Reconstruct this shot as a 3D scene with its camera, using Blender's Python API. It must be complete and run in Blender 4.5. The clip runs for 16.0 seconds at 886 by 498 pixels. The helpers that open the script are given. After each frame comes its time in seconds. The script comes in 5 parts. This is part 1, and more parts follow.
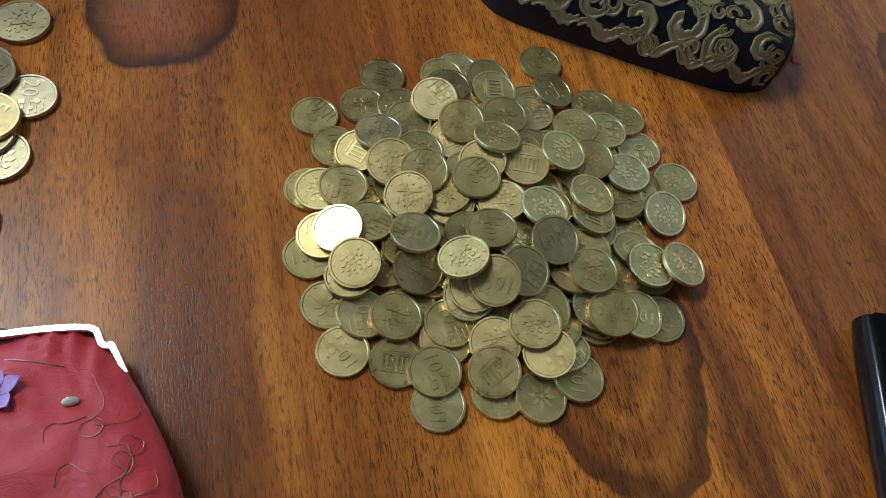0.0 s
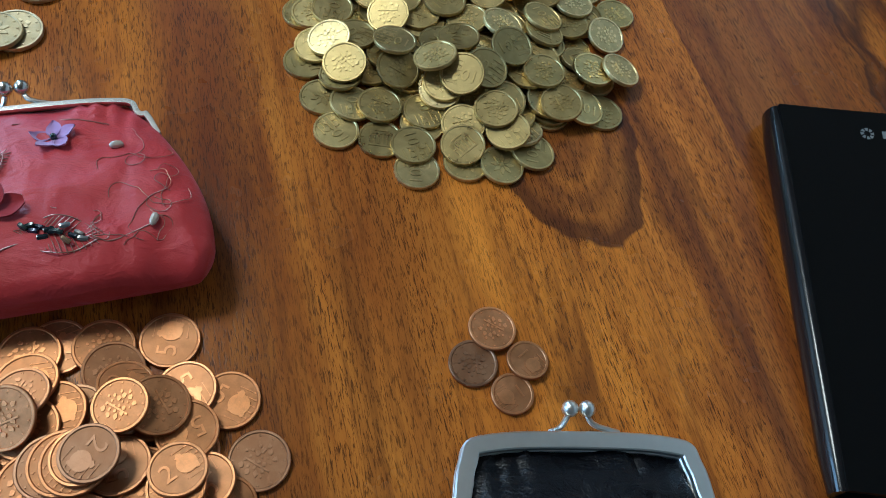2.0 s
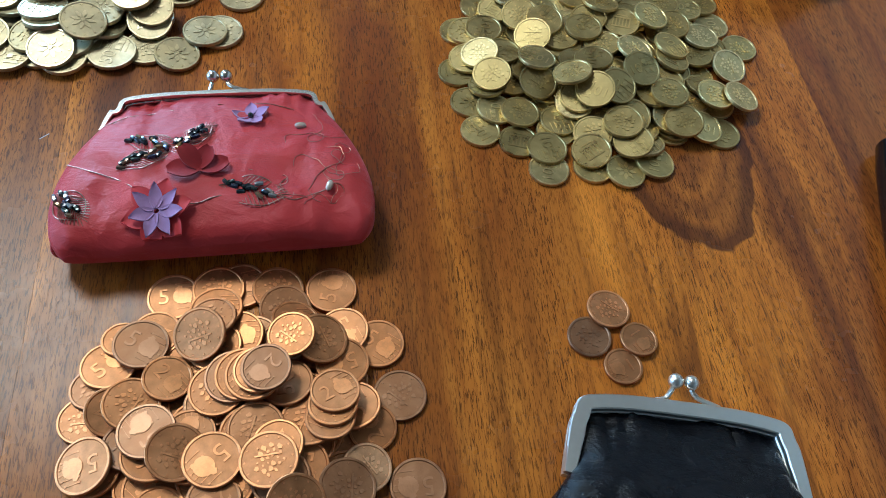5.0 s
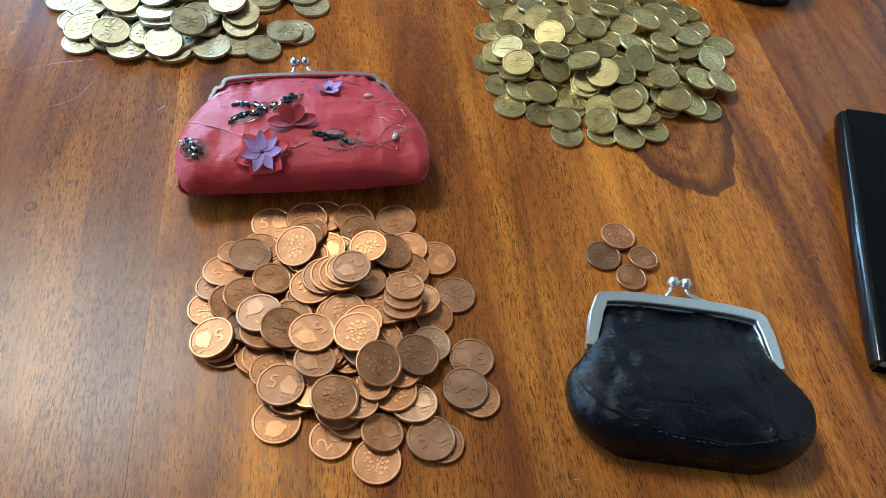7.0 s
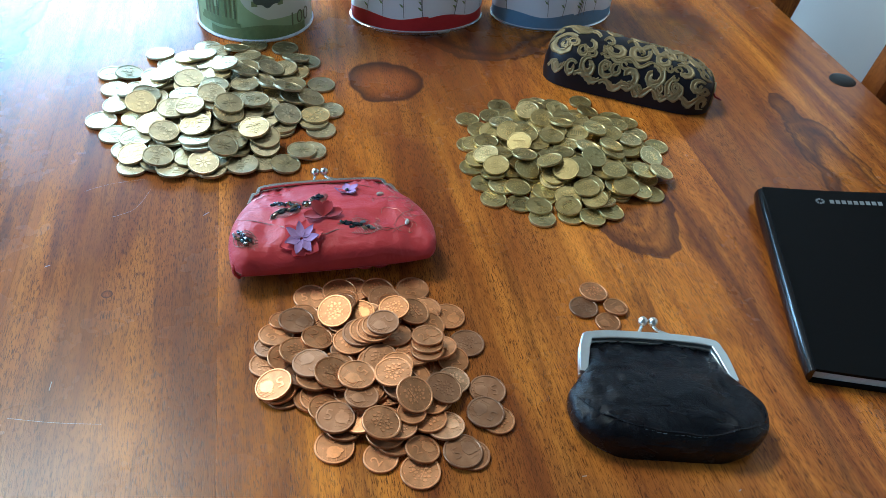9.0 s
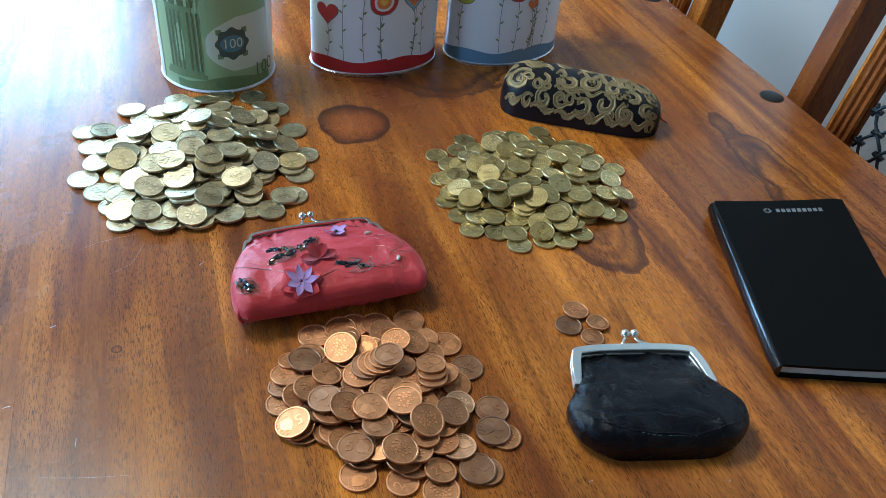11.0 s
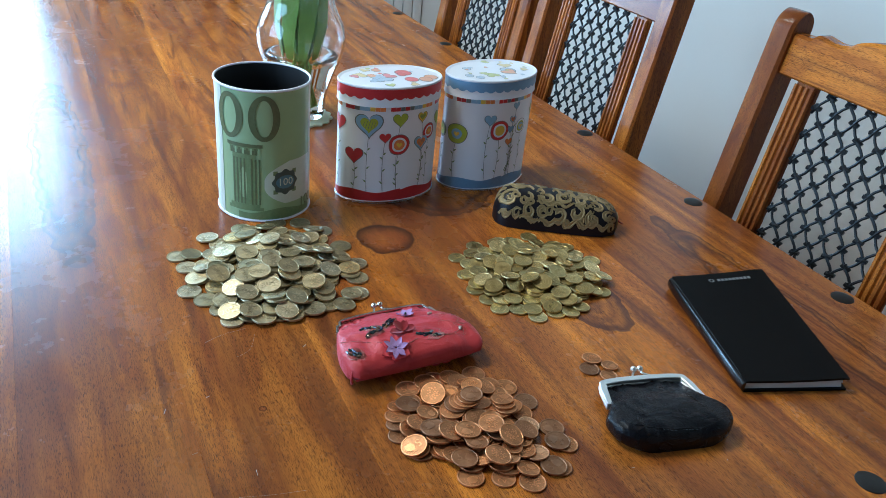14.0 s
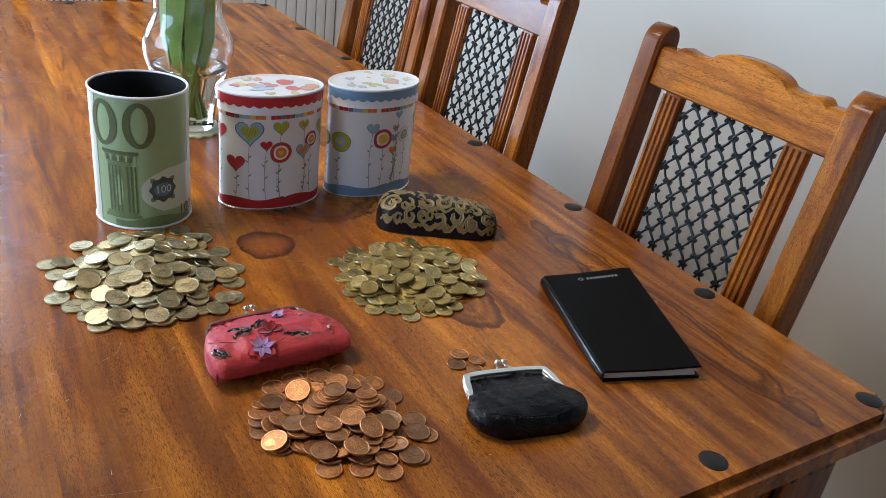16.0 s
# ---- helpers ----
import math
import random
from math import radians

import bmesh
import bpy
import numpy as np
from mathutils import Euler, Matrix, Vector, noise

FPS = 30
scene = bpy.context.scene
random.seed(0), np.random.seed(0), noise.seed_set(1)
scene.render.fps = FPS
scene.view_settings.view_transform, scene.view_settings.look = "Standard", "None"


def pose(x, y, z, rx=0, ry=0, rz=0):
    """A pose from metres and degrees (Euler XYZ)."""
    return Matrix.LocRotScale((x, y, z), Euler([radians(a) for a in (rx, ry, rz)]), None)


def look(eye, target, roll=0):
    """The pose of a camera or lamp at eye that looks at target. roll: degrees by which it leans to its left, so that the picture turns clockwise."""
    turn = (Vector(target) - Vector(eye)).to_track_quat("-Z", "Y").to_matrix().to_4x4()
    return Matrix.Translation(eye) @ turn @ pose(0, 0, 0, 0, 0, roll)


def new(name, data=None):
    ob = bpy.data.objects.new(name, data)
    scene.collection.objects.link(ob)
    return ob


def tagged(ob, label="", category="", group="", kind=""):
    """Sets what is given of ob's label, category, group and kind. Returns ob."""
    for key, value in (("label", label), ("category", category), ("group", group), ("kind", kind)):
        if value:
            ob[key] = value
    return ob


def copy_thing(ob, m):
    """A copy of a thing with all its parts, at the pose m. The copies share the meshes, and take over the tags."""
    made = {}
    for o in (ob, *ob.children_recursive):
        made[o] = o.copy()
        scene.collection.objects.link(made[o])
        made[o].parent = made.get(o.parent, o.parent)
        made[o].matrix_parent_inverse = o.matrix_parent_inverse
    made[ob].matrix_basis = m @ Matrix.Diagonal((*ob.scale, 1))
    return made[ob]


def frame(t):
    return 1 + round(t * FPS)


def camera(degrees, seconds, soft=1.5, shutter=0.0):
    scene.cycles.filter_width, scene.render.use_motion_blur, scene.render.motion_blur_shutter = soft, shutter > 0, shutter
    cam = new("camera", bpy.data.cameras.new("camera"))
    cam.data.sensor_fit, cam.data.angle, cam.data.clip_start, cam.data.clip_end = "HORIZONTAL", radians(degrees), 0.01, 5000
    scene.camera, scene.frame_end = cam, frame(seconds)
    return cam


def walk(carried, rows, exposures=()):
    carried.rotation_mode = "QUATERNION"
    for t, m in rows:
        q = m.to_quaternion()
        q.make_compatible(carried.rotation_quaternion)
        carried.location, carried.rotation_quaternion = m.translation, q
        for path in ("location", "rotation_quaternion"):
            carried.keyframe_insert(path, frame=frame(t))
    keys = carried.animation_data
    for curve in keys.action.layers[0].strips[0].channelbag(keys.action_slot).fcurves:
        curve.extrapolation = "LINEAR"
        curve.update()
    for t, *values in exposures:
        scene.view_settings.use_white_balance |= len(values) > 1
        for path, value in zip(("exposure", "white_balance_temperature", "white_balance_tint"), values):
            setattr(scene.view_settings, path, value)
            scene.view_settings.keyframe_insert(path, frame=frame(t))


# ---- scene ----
cam = camera(57.5, 16.0, soft=0.6)
PATH = [
    (0, (-0.078, 0.009, 1.032), (0.371, 0.927, -0.687), 16.3),
    (0.5, (-0.092, -0.024, 1.032), (0.362, 0.911, -0.676), 15.6),
    (1, (-0.116, -0.059, 1.04), (0.373, 0.876, -0.659), 15.6),
    (1.5, (-0.115, -0.074, 1.038), (0.404, 0.833, -0.667), 16.2),
    (2, (-0.1, -0.097, 1.038), (0.392, 0.825, -0.667), 16.6),
    (2.5, (-0.097, -0.106, 1.029), (0.316, 0.801, -0.705), 14.8),
    (3, (-0.102, -0.113, 1.039), (0.273, 0.811, -0.695), 14.0),
    (3.5, (-0.111, -0.125, 1.048), (0.246, 0.864, -0.654), 13.4),
    (4, (-0.117, -0.134, 1.052), (0.218, 0.902, -0.626), 12.1),
    (4.2, (-0.12, -0.136, 1.054), (0.201, 0.911, -0.62), 11.4),
    (6.5, (-0.136, -0.186, 1.072), (0.087, 0.941, -0.566), 8.4),
    (7, (-0.16, -0.239, 1.088), (0.108, 0.965, -0.487), 8.0),
    (7.5, (-0.178, -0.282, 1.102), (0.142, 0.996, -0.402), 7.4),
    (8, (-0.191, -0.309, 1.118), (0.166, 1.037, -0.318), 7.1),
    (8.5, (-0.203, -0.322, 1.122), (0.19, 1.087, -0.241), 7.2),
    (9, (-0.21, -0.327, 1.122), (0.194, 1.117, -0.201), 6.6),
    (9.5, (-0.207, -0.335, 1.135), (0.207, 1.137, -0.154), 6.4),
    (10, (-0.211, -0.345, 1.145), (0.223, 1.132, -0.133), 6.8),
    (10.2, (-0.206, -0.338, 1.144), (0.218, 1.136, -0.14), 6.9),
    (12.3, (-0.387, -0.348, 1.163), (0.48, 0.981, -0.054), 5.1),
    (12.5, (-0.399, -0.369, 1.173), (0.441, 1.002, -0.016), 6.4),
    (13, (-0.428, -0.423, 1.192), (0.378, 1.047, 0.102), 6.5),
    (13.5, (-0.44, -0.451, 1.206), (0.38, 1.073, 0.203), 6.2),
    (14, (-0.437, -0.459, 1.203), (0.399, 1.081, 0.238), 6.0),
    (14.5, (-0.435, -0.471, 1.192), (0.402, 1.069, 0.229), 6.1),
    (15, (-0.427, -0.482, 1.2), (0.415, 1.061, 0.247), 7.2),
    (15.5, (-0.401, -0.501, 1.201), (0.527, 1.016, 0.284), 8.0),
    (16, (-0.397, -0.51, 1.202), (0.596, 0.972, 0.299), 7.5),
]
walk(cam, [(t, look(eye, target, roll)) for t, eye, target, roll in PATH],
     ((0, -0.38, 4850, -1), (4, -0.34, 4950, 0), (7, 0.10, 4900, -1), (9, 0.10, 4850, -2), (12.5, 0.06, 4900, 0), (14.5, -0.08, 5300, 4), (16, -0.10, 6000, 12)))

# ---- light ----
world = bpy.data.worlds.new("sky")
scene.world = world
world.use_nodes = True
wn = world.node_tree.nodes
sky = wn.new("ShaderNodeTexSky")
sky.sky_type, sky.sun_disc = "NISHITA", False
sky.sun_elevation, sky.sun_rotation = radians(38), radians(150)
world.node_tree.links.new(sky.outputs[0], wn["Background"].inputs[0])
wn["Background"].inputs[1].default_value = 0.12


def window_lamp(name, place, target, width, height, watts, colour):
    data = bpy.data.lights.new(name, "AREA")
    data.shape, data.size, data.size_y, data.energy, data.color = "RECTANGLE", width, height, watts, colour
    ob = new(name, data)
    ob.matrix_world = look(place, target)
    return ob


window_lamp("far_window_light", (-1.02, 2.655, 1.45), (-1.02, 0, 1.45), 1.16, 1.06, 99, (0.58, 0.80, 1.0))
window_lamp("side_window_light", (-2.255, 0.5, 1.5), (0, 0.5, 1.5), 1.5, 1.1, 42, (0.55, 0.76, 1.0))
lamp_data = bpy.data.lights.new("ceiling_lamp_light", "AREA")
lamp_data.shape, lamp_data.size, lamp_data.energy, lamp_data.color = "DISK", 0.66, 32, (1.0, 0.87, 0.68)
new("ceiling_lamp_light", lamp_data).matrix_world = look((-0.85, 0.88, 2.325), (-0.85, 0.88, 0))


# ---- materials ----
class Nodes:
    """Short writing for a material's node tree."""

    def __init__(self, name):
        self.mat = bpy.data.materials.new(name)
        self.mat.use_nodes = True
        self.tree = self.mat.node_tree
        self.bsdf = self.tree.nodes["Principled BSDF"]

    def node(self, kind, operation="", data_type="", blend_type="", feature=""):
        n = self.tree.nodes.new("ShaderNode" + kind)
        if operation:
            n.operation = operation
        if data_type:
            n.data_type = data_type
        if blend_type:
            n.blend_type = blend_type
        if feature:
            n.feature = feature
        return n

    def link(self, a, b):
        self.tree.links.new(a, b)

    def put(self, socket, value):
        if isinstance(value, bpy.types.NodeSocket):
            self.link(value, socket)
        else:
            socket.default_value = value

    def math(self, op, a, b=0.0, c=0.0):
        n = self.node("Math", operation=op)
        for s, v in zip(n.inputs, (a, b, c)):
            self.put(s, v)
        return n.outputs[0]

    def coords(self, scale=(1, 1, 1), place=(0, 0, 0)):
        m = self.node("Mapping")
        self.link(self.node("TexCoord").outputs["Object"], m.inputs[0])
        m.inputs["Scale"].default_value, m.inputs["Location"].default_value = scale, place
        return m.outputs[0]

    def noise(self, vector, scale, detail=3.0, rough=0.5, warp=0.0):
        n = self.node("TexNoise")
        self.link(vector, n.inputs["Vector"])
        for key, v in (("Scale", scale), ("Detail", detail), ("Roughness", rough), ("Distortion", warp)):
            n.inputs[key].default_value = v
        return n.outputs["Fac"]

    def ramp(self, fac, *stops):
        n = self.node("ValToRGB")
        e = n.color_ramp.elements
        while len(e) < len(stops):
            e.new(0.5)
        for el, (p, c) in zip(e, stops):
            el.position = p
            el.color = (*c, 1) if isinstance(c, tuple) else (c, c, c, 1)
        self.link(fac, n.inputs[0])
        return n.outputs[0]

    def mix(self, fac, a, b, blend="MIX"):
        n = self.node("Mix", data_type="RGBA", blend_type=blend)
        self.put(n.inputs["Factor"], fac)
        for s, v in ((n.inputs[6], a), (n.inputs[7], b)):
            self.put(s, (*v, 1) if isinstance(v, tuple) else v)
        return n.outputs[2]

    def bump(self, height, strength, distance):
        n = self.node("Bump")
        n.inputs["Strength"].default_value, n.inputs["Distance"].default_value = strength, distance
        self.link(height, n.inputs["Height"])
        self.link(n.outputs[0], self.bsdf.inputs["Normal"])

    def set(self, **values):
        for key, v in values.items():
            self.put(self.bsdf.inputs[key.replace("_", " ")], (*v, 1) if isinstance(v, tuple) and len(v) == 3 else v)
        return self.mat


def wood(name, along=1, knots=(), tone=1.0, gloss=0.2, piece=0.25, red=0.0, spec=0.24):
    """Oiled dark-streaked hardwood; along: the axis of the grain; knots: x, y, half-widths, kind; red: how far the board turns to red-brown."""
    n = Nodes(name)
    s = [1.0, 1.0, 1.0]
    s[along] = 0.09
    seed = n.node("ObjectInfo").outputs["Random"]
    shift = n.node("CombineXYZ")
    n.link(n.math("MULTIPLY", seed, 7.0), shift.inputs[2])
    add = n.node("VectorMath", operation="ADD")
    n.link(n.coords(tuple(s)), add.inputs[0])
    n.link(shift.outputs[0], add.inputs[1])
    v = add.outputs[0]
    p = n.coords()
    figure = n.noise(v, 15.0, 6.0, 0.60, 2.6)
    broad = n.noise(v, 6.0, 3.0, 0.55, 1.2)
    t, t2 = [1.0, 1.0, 1.0], [1.0, 1.0, 1.0]
    t[along], t2[along] = 0.12, 0.05
    pores = n.noise(n.coords(tuple(t)), 1500.0, 3.0, 0.65, 0.6)
    streak = n.noise(n.coords(tuple(t2)), 330.0, 4.0, 0.7, 0.6)
    patch = n.noise(n.coords(tuple(s)), 40.0, 3.0, 0.6, 1.0)
    col = n.ramp(figure, (0.26, (0.090, 0.024, 0.004)), (0.38, (0.205, 0.058, 0.007)), (0.50, (0.345, 0.112, 0.011)), (0.72, (0.510, 0.190, 0.020)))
    col = n.mix(n.ramp(broad, (0.44, 0.0), (0.64, 0.80)), col, (0.085, 0.022, 0.007))
    cloud_scale = [1.0, 1.0, 1.0]
    cloud_scale[along] = 0.3
    cloud = n.noise(n.coords(tuple(cloud_scale)), 13.0, 4.0, 0.6, 2.2)
    col = n.mix(n.ramp(cloud, (0.50, 0.0), (0.68, 0.60)), col, (0.105, 0.022, 0.005))
    rings = n.math("PINGPONG", n.math("MULTIPLY", n.noise(v, 3.6, 2.0, 0.45, 0.9), 17.0), 1.0)
    col = n.mix(n.math("MULTIPLY", n.ramp(rings, (0.0, 1.0), (0.16, 0.45), (0.55, 0.0)), n.ramp(broad, (0.34, 0.75), (0.60, 0.25))), col, (0.085, 0.026, 0.008))
    vein = n.noise(v, 24.0, 3.0, 0.55, 1.8)
    col = n.mix(n.ramp(vein, (0.60, 0.0), (0.70, 0.70)), col, (0.060, 0.016, 0.005))
    if red:
        col = n.mix(red, col, (0.120, 0.033, 0.010))
    col = n.mix(n.ramp(streak, (0.34, 0.45), (0.50, 0.0)), col, (0.075, 0.024, 0.007))
    for kx, ky, rx, ry, inside in knots:
        q = n.coords((1 / rx, 1 / ry, 0.0), (-kx / rx, -ky / ry, 0))
        ln = n.node("VectorMath", operation="LENGTH")
        n.link(q, ln.inputs[0])
        d = n.math("ADD", ln.outputs["Value"], n.math("MULTIPLY", n.math("SUBTRACT", n.noise(p, 30.0, 3.0, 0.5, 0.4), 0.5), 0.34 if inside == 2 else 0.55))
        if inside == 1:
            k = n.ramp(d, (0.0, 0.45), (0.5, 0.6), (0.78, 0.75), (0.92, 0.92), (1.18, 0.0))
            kc = n.ramp(d, (0.0, (0.190, 0.050, 0.011)), (0.55, (0.130, 0.030, 0.008)), (0.80, (0.035, 0.010, 0.005)), (1.0, (0.012, 0.006, 0.005)))
        elif inside == 2:
            k = n.ramp(d, (0.0, 0.55), (0.30, 0.65), (0.45, 0.30), (0.60, 0.72), (0.72, 0.45), (0.86, 0.85), (0.97, 0.80), (1.16, 0.0))
            kc = n.ramp(d, (0.0, (0.095, 0.032, 0.010)), (0.62, (0.075, 0.022, 0.008)), (0.95, (0.034, 0.010, 0.006)))
        else:
            k = n.ramp(d, (0.62, 0.0), (0.74, 0.8), (0.86, 0.25), (0.97, 0.8), (1.15, 0.0))
            kc = n.ramp(d, (0.0, (0.050, 0.015, 0.006)), (1.0, (0.028, 0.009, 0.005)))
        col = n.mix(k, col, kc)
    pr = n.math("MULTIPLY", n.ramp(pores, (0.38, 1.0), (0.50, 0.0)), n.ramp(patch, (0.32, 0.45), (0.58, 1.0)))
    col = n.mix(n.math("MULTIPLY", pr, 0.85), col, (0.034, 0.011, 0.004))
    hue = n.node("HueSaturation")
    n.link(col, hue.inputs["Color"])
    n.link(n.math("ADD", n.math("MULTIPLY", seed, 2 * piece), tone - piece), hue.inputs["Value"])
    n.bump(n.math("SUBTRACT", n.math("MULTIPLY", streak, 0.5), pr), 0.12, 0.0002)
    wear = n.noise(p, 11.0, 5.0, 0.65)
    return n.set(Base_Color=hue.outputs[0], Roughness=n.math("ADD", n.math("MULTIPLY", wear, 0.20), gloss - 0.08), Specular_IOR_Level=spec)


def coin_metal(name, stops, rough, thick):
    """Handled coin metal: rim and relief rubbed bright, the field tarnished and darkened further as painted shade."""
    n = Nodes(name)
    seed = n.node("ObjectInfo").outputs["Random"]
    col = n.ramp(seed, *stops)
    p = n.coords()
    spots = n.noise(p, 330.0, 4.0, 0.65)
    smear = n.noise(p, 95.0, 3.0, 0.6)
    col = n.mix(n.ramp(spots, (0.30, 0.40), (0.60, 0.0)), col, tuple(0.7 * c for c in stops[0][1]))
    col = n.mix(n.ramp(smear, (0.45, 0.0), (0.85, 0.25)), col, stops[-1][1])
    sep = n.node("SeparateXYZ")
    n.link(p, sep.inputs[0])
    rubbed = n.ramp(n.math("DIVIDE", n.math("SUBTRACT", sep.outputs[2], thick - 0.00040), 0.00040), (0.10, 0.0), (0.75, 1.0))
    # tarnished hollows, also darkened in colour to bring out the relief's shade
    tarnish_shade = n.math("MULTIPLY", n.math("SUBTRACT", 1.0, rubbed), n.ramp(smear, (0.30, 0.75), (0.72, 0.30)))
    col = n.mix(tarnish_shade, col, tuple(0.52 * c for c in stops[1][1]))
    strike = n.noise(p, 620.0, 4.0, 0.6, 1.2)
    n.bump(n.math("ADD", n.math("MULTIPLY", spots, 0.5), strike), 0.42, 0.00016)
    own = n.math("MULTIPLY", n.math("SUBTRACT", n.math("FRACT", n.math("MULTIPLY", seed, 17.3)), 0.5), 0.14)
    rub = n.math("ADD", own, n.math("MULTIPLY", rubbed, -0.08))
    return n.set(Base_Color=col, Metallic=1.0, Roughness=n.math("ADD", rub, n.math("ADD", n.math("MULTIPLY", smear, 0.22), rough - 0.08)))


def plain(name, colour, rough=0.5, metal=0.0, grain=60.0, vary=0.12, bump=0.0, coat=0.0, sheen=0.0, spec=0.5):
    n = Nodes(name)
    p = n.coords()
    f = n.noise(p, grain, 4.0, 0.6)
    g = n.noise(p, grain * 0.13, 2.0)
    col = n.mix(n.ramp(f, (0.3, vary), (0.7, 0.0)), colour, tuple(0.55 * c for c in colour))
    col = n.mix(n.ramp(g, (0.35, 0.8 * vary), (0.65, 0.0)), col, tuple(0.7 * c for c in colour))
    if bump:
        n.bump(f, 0.4, bump)
    return n.set(Base_Color=col, Roughness=n.math("ADD", n.math("MULTIPLY", g, 0.12), rough - 0.06), Metallic=metal, Coat_Weight=coat, Sheen_Weight=sheen, Specular_IOR_Level=spec)


def leather(name):
    n = Nodes(name)
    p = n.coords()
    cells = n.node("TexVoronoi", feature="DISTANCE_TO_EDGE")
    n.link(p, cells.inputs["Vector"])
    cells.inputs["Scale"].default_value = 760.0
    crease = n.noise(n.coords((1, 1.6, 1)), 48.0, 3.0, 0.5, 1.0)
    fine = n.noise(n.coords((1, 2.2, 1)), 190.0, 4.0, 0.62, 1.6)
    h = n.math("ADD", n.math("MULTIPLY", cells.outputs["Distance"], 0.42), n.math("ADD", n.math("MULTIPLY", fine, 0.8), n.math("MULTIPLY", crease, 2.6)))
    n.bump(h, 0.55, 0.0011)
    return n.set(Base_Color=n.mix(crease, (0.0015, 0.0015, 0.003), (0.004, 0.004, 0.006)), Roughness=n.math("ADD", n.math("MULTIPLY", crease, 0.22), 0.15), Specular_IOR_Level=0.27)


def silk(name):
    n = Nodes(name)
    weave = n.noise(n.coords((1, 8, 1)), 900.0, 2.0)
    fold = n.noise(n.coords((1.4, 0.8, 1)), 34.0, 2.5, 0.5, 0.7)
    col = n.mix(fold, (0.34, 0.022, 0.027), (0.55, 0.052, 0.052))
    pinch = n.noise(n.coords((1.0, 1.7, 1)), 70.0, 3.0, 0.5, 1.4)
    n.bump(n.math("ADD", n.math("ADD", n.math("MULTIPLY", weave, 0.06), n.math("MULTIPLY", pinch, 0.40)), fold), 0.60, 0.0036)
    return n.set(Base_Color=col, Roughness=0.45, Specular_IOR_Level=0.3, Sheen_Weight=0.4, Sheen_Tint=(0.9, 0.45, 0.65), Sheen_Roughness=0.35)


def bead_glass(name, stops):
    """Cut glass beads, each of its own dark iridescent colour."""
    n = Nodes(name)
    col = n.ramp(n.node("ObjectInfo").outputs["Random"], *stops)
    return n.set(Base_Color=col, Roughness=0.16, Metallic=0.55, Coat_Weight=0.5)


def glass(name, colour=(1, 1, 1), ior=1.45):
    n = Nodes(name)
    return n.set(Base_Color=colour, Roughness=0.0, Transmission_Weight=1.0, IOR=ior)


def plaster(name, colour):
    n = Nodes(name)
    p = n.coords()
    a, b = n.noise(p, 160.0, 4.0), n.noise(p, 1.3, 3.0)
    n.bump(a, 0.2, 0.0012)
    return n.set(Base_Color=n.mix(b, colour, tuple(0.93 * c for c in colour)), Roughness=0.85)


KNOTS = ((-0.108, 0.289, 0.034, 0.034, 1), (0.049, 0.108, 0.036, 0.066, 2), (0.006, 0.395, 0.075, 0.075, 0), (-0.312, 0.048, 0.0035, 0.0035, 1),
         (-0.43, 0.62, 0.035, 0.30, 0), (0.25, 0.02, 0.03, 0.22, 0))
M_TABLE = wood("oiled_table_wood", 1, KNOTS, 1.65, 0.24, 0.0)
M_TABLE_RED = wood("red_brown_table_wood", 1, KNOTS, 1.26, 0.24, 0.05, 0.32, 0.25)
M_TABLE_EDGE = wood("orange_brown_table_wood", 1, KNOTS, 1.6, 0.23, 0.0, 0.06)
M_CHAIR = wood("chair_wood", 2, (), 1.5, 0.2, 0.12, 0.26)
M_RAIL = wood("chair_rail_wood", 1, (), 1.55, 0.2, 0.10, 0.16)
M_GOLD = coin_metal("ten_cent_metal", ((0.0, (0.46, 0.36, 0.15)), (0.35, (0.70, 0.54, 0.22)), (0.75, (0.85, 0.67, 0.29)), (1.0, (0.92, 0.77, 0.42))), 0.40, 0.0019)
# less yellow than M_GOLD: the window's silvery reflection is partly in this colour
M_BRASS = coin_metal("brass_coin_metal", ((0.0, (0.38, 0.32, 0.18)), (0.35, (0.60, 0.50, 0.30)), (0.88, (0.76, 0.67, 0.46)), (1.0, (0.90, 0.66, 0.28))), 0.42, 0.0022)
M_COPPER = coin_metal("copper_coin_metal", ((0.0, (0.34, 0.19, 0.11)), (0.25, (0.53, 0.25, 0.11)), (0.60, (0.72, 0.32, 0.12)), (0.88, (0.84, 0.40, 0.17)), (1.0, (0.92, 0.57, 0.32))), 0.52, 0.0017)
M_LEATHER = leather("black_leather")
M_SILK = silk("pink_silk")
M_STEEL = plain("polished_steel", (0.68, 0.66, 0.62), 0.26, 1.0, 200.0, 0.15)
M_FRAME = plain("brushed_steel", (0.84, 0.84, 0.80), 0.36, 1.0, 300.0, 0.10)
M_IRON = plain("black_iron", (0.006, 0.0065, 0.007), 0.4, 0.0, 300.0, 0.3, 0.0002, 0.0, 0.0, 0.25)
M_STUD = plain("dark_iron_stud", (0.055, 0.052, 0.048), 0.5, 0.8, 220.0, 0.4, 0.0003)
M_COVER = plain("black_cover", (0.004, 0.0038, 0.0036), 0.44, 0.0, 900.0, 0.2, 0.00008, 0.0, 0.0, 0.06)
M_PAPER = plain("paper_edge", (0.72, 0.71, 0.68), 0.8)
M_FOIL = plain("silver_foil", (0.34, 0.34, 0.33), 0.35, 0.7)
M_WHITE_TIN = plain("white_printed_tin", (0.80, 0.82, 0.88), 0.3, 0.0, 30.0, 0.04, 0.0, 0.3)
M_TINSEAM = plain("tin_plate", (0.72, 0.72, 0.70), 0.26, 1.0, 120.0, 0.12)
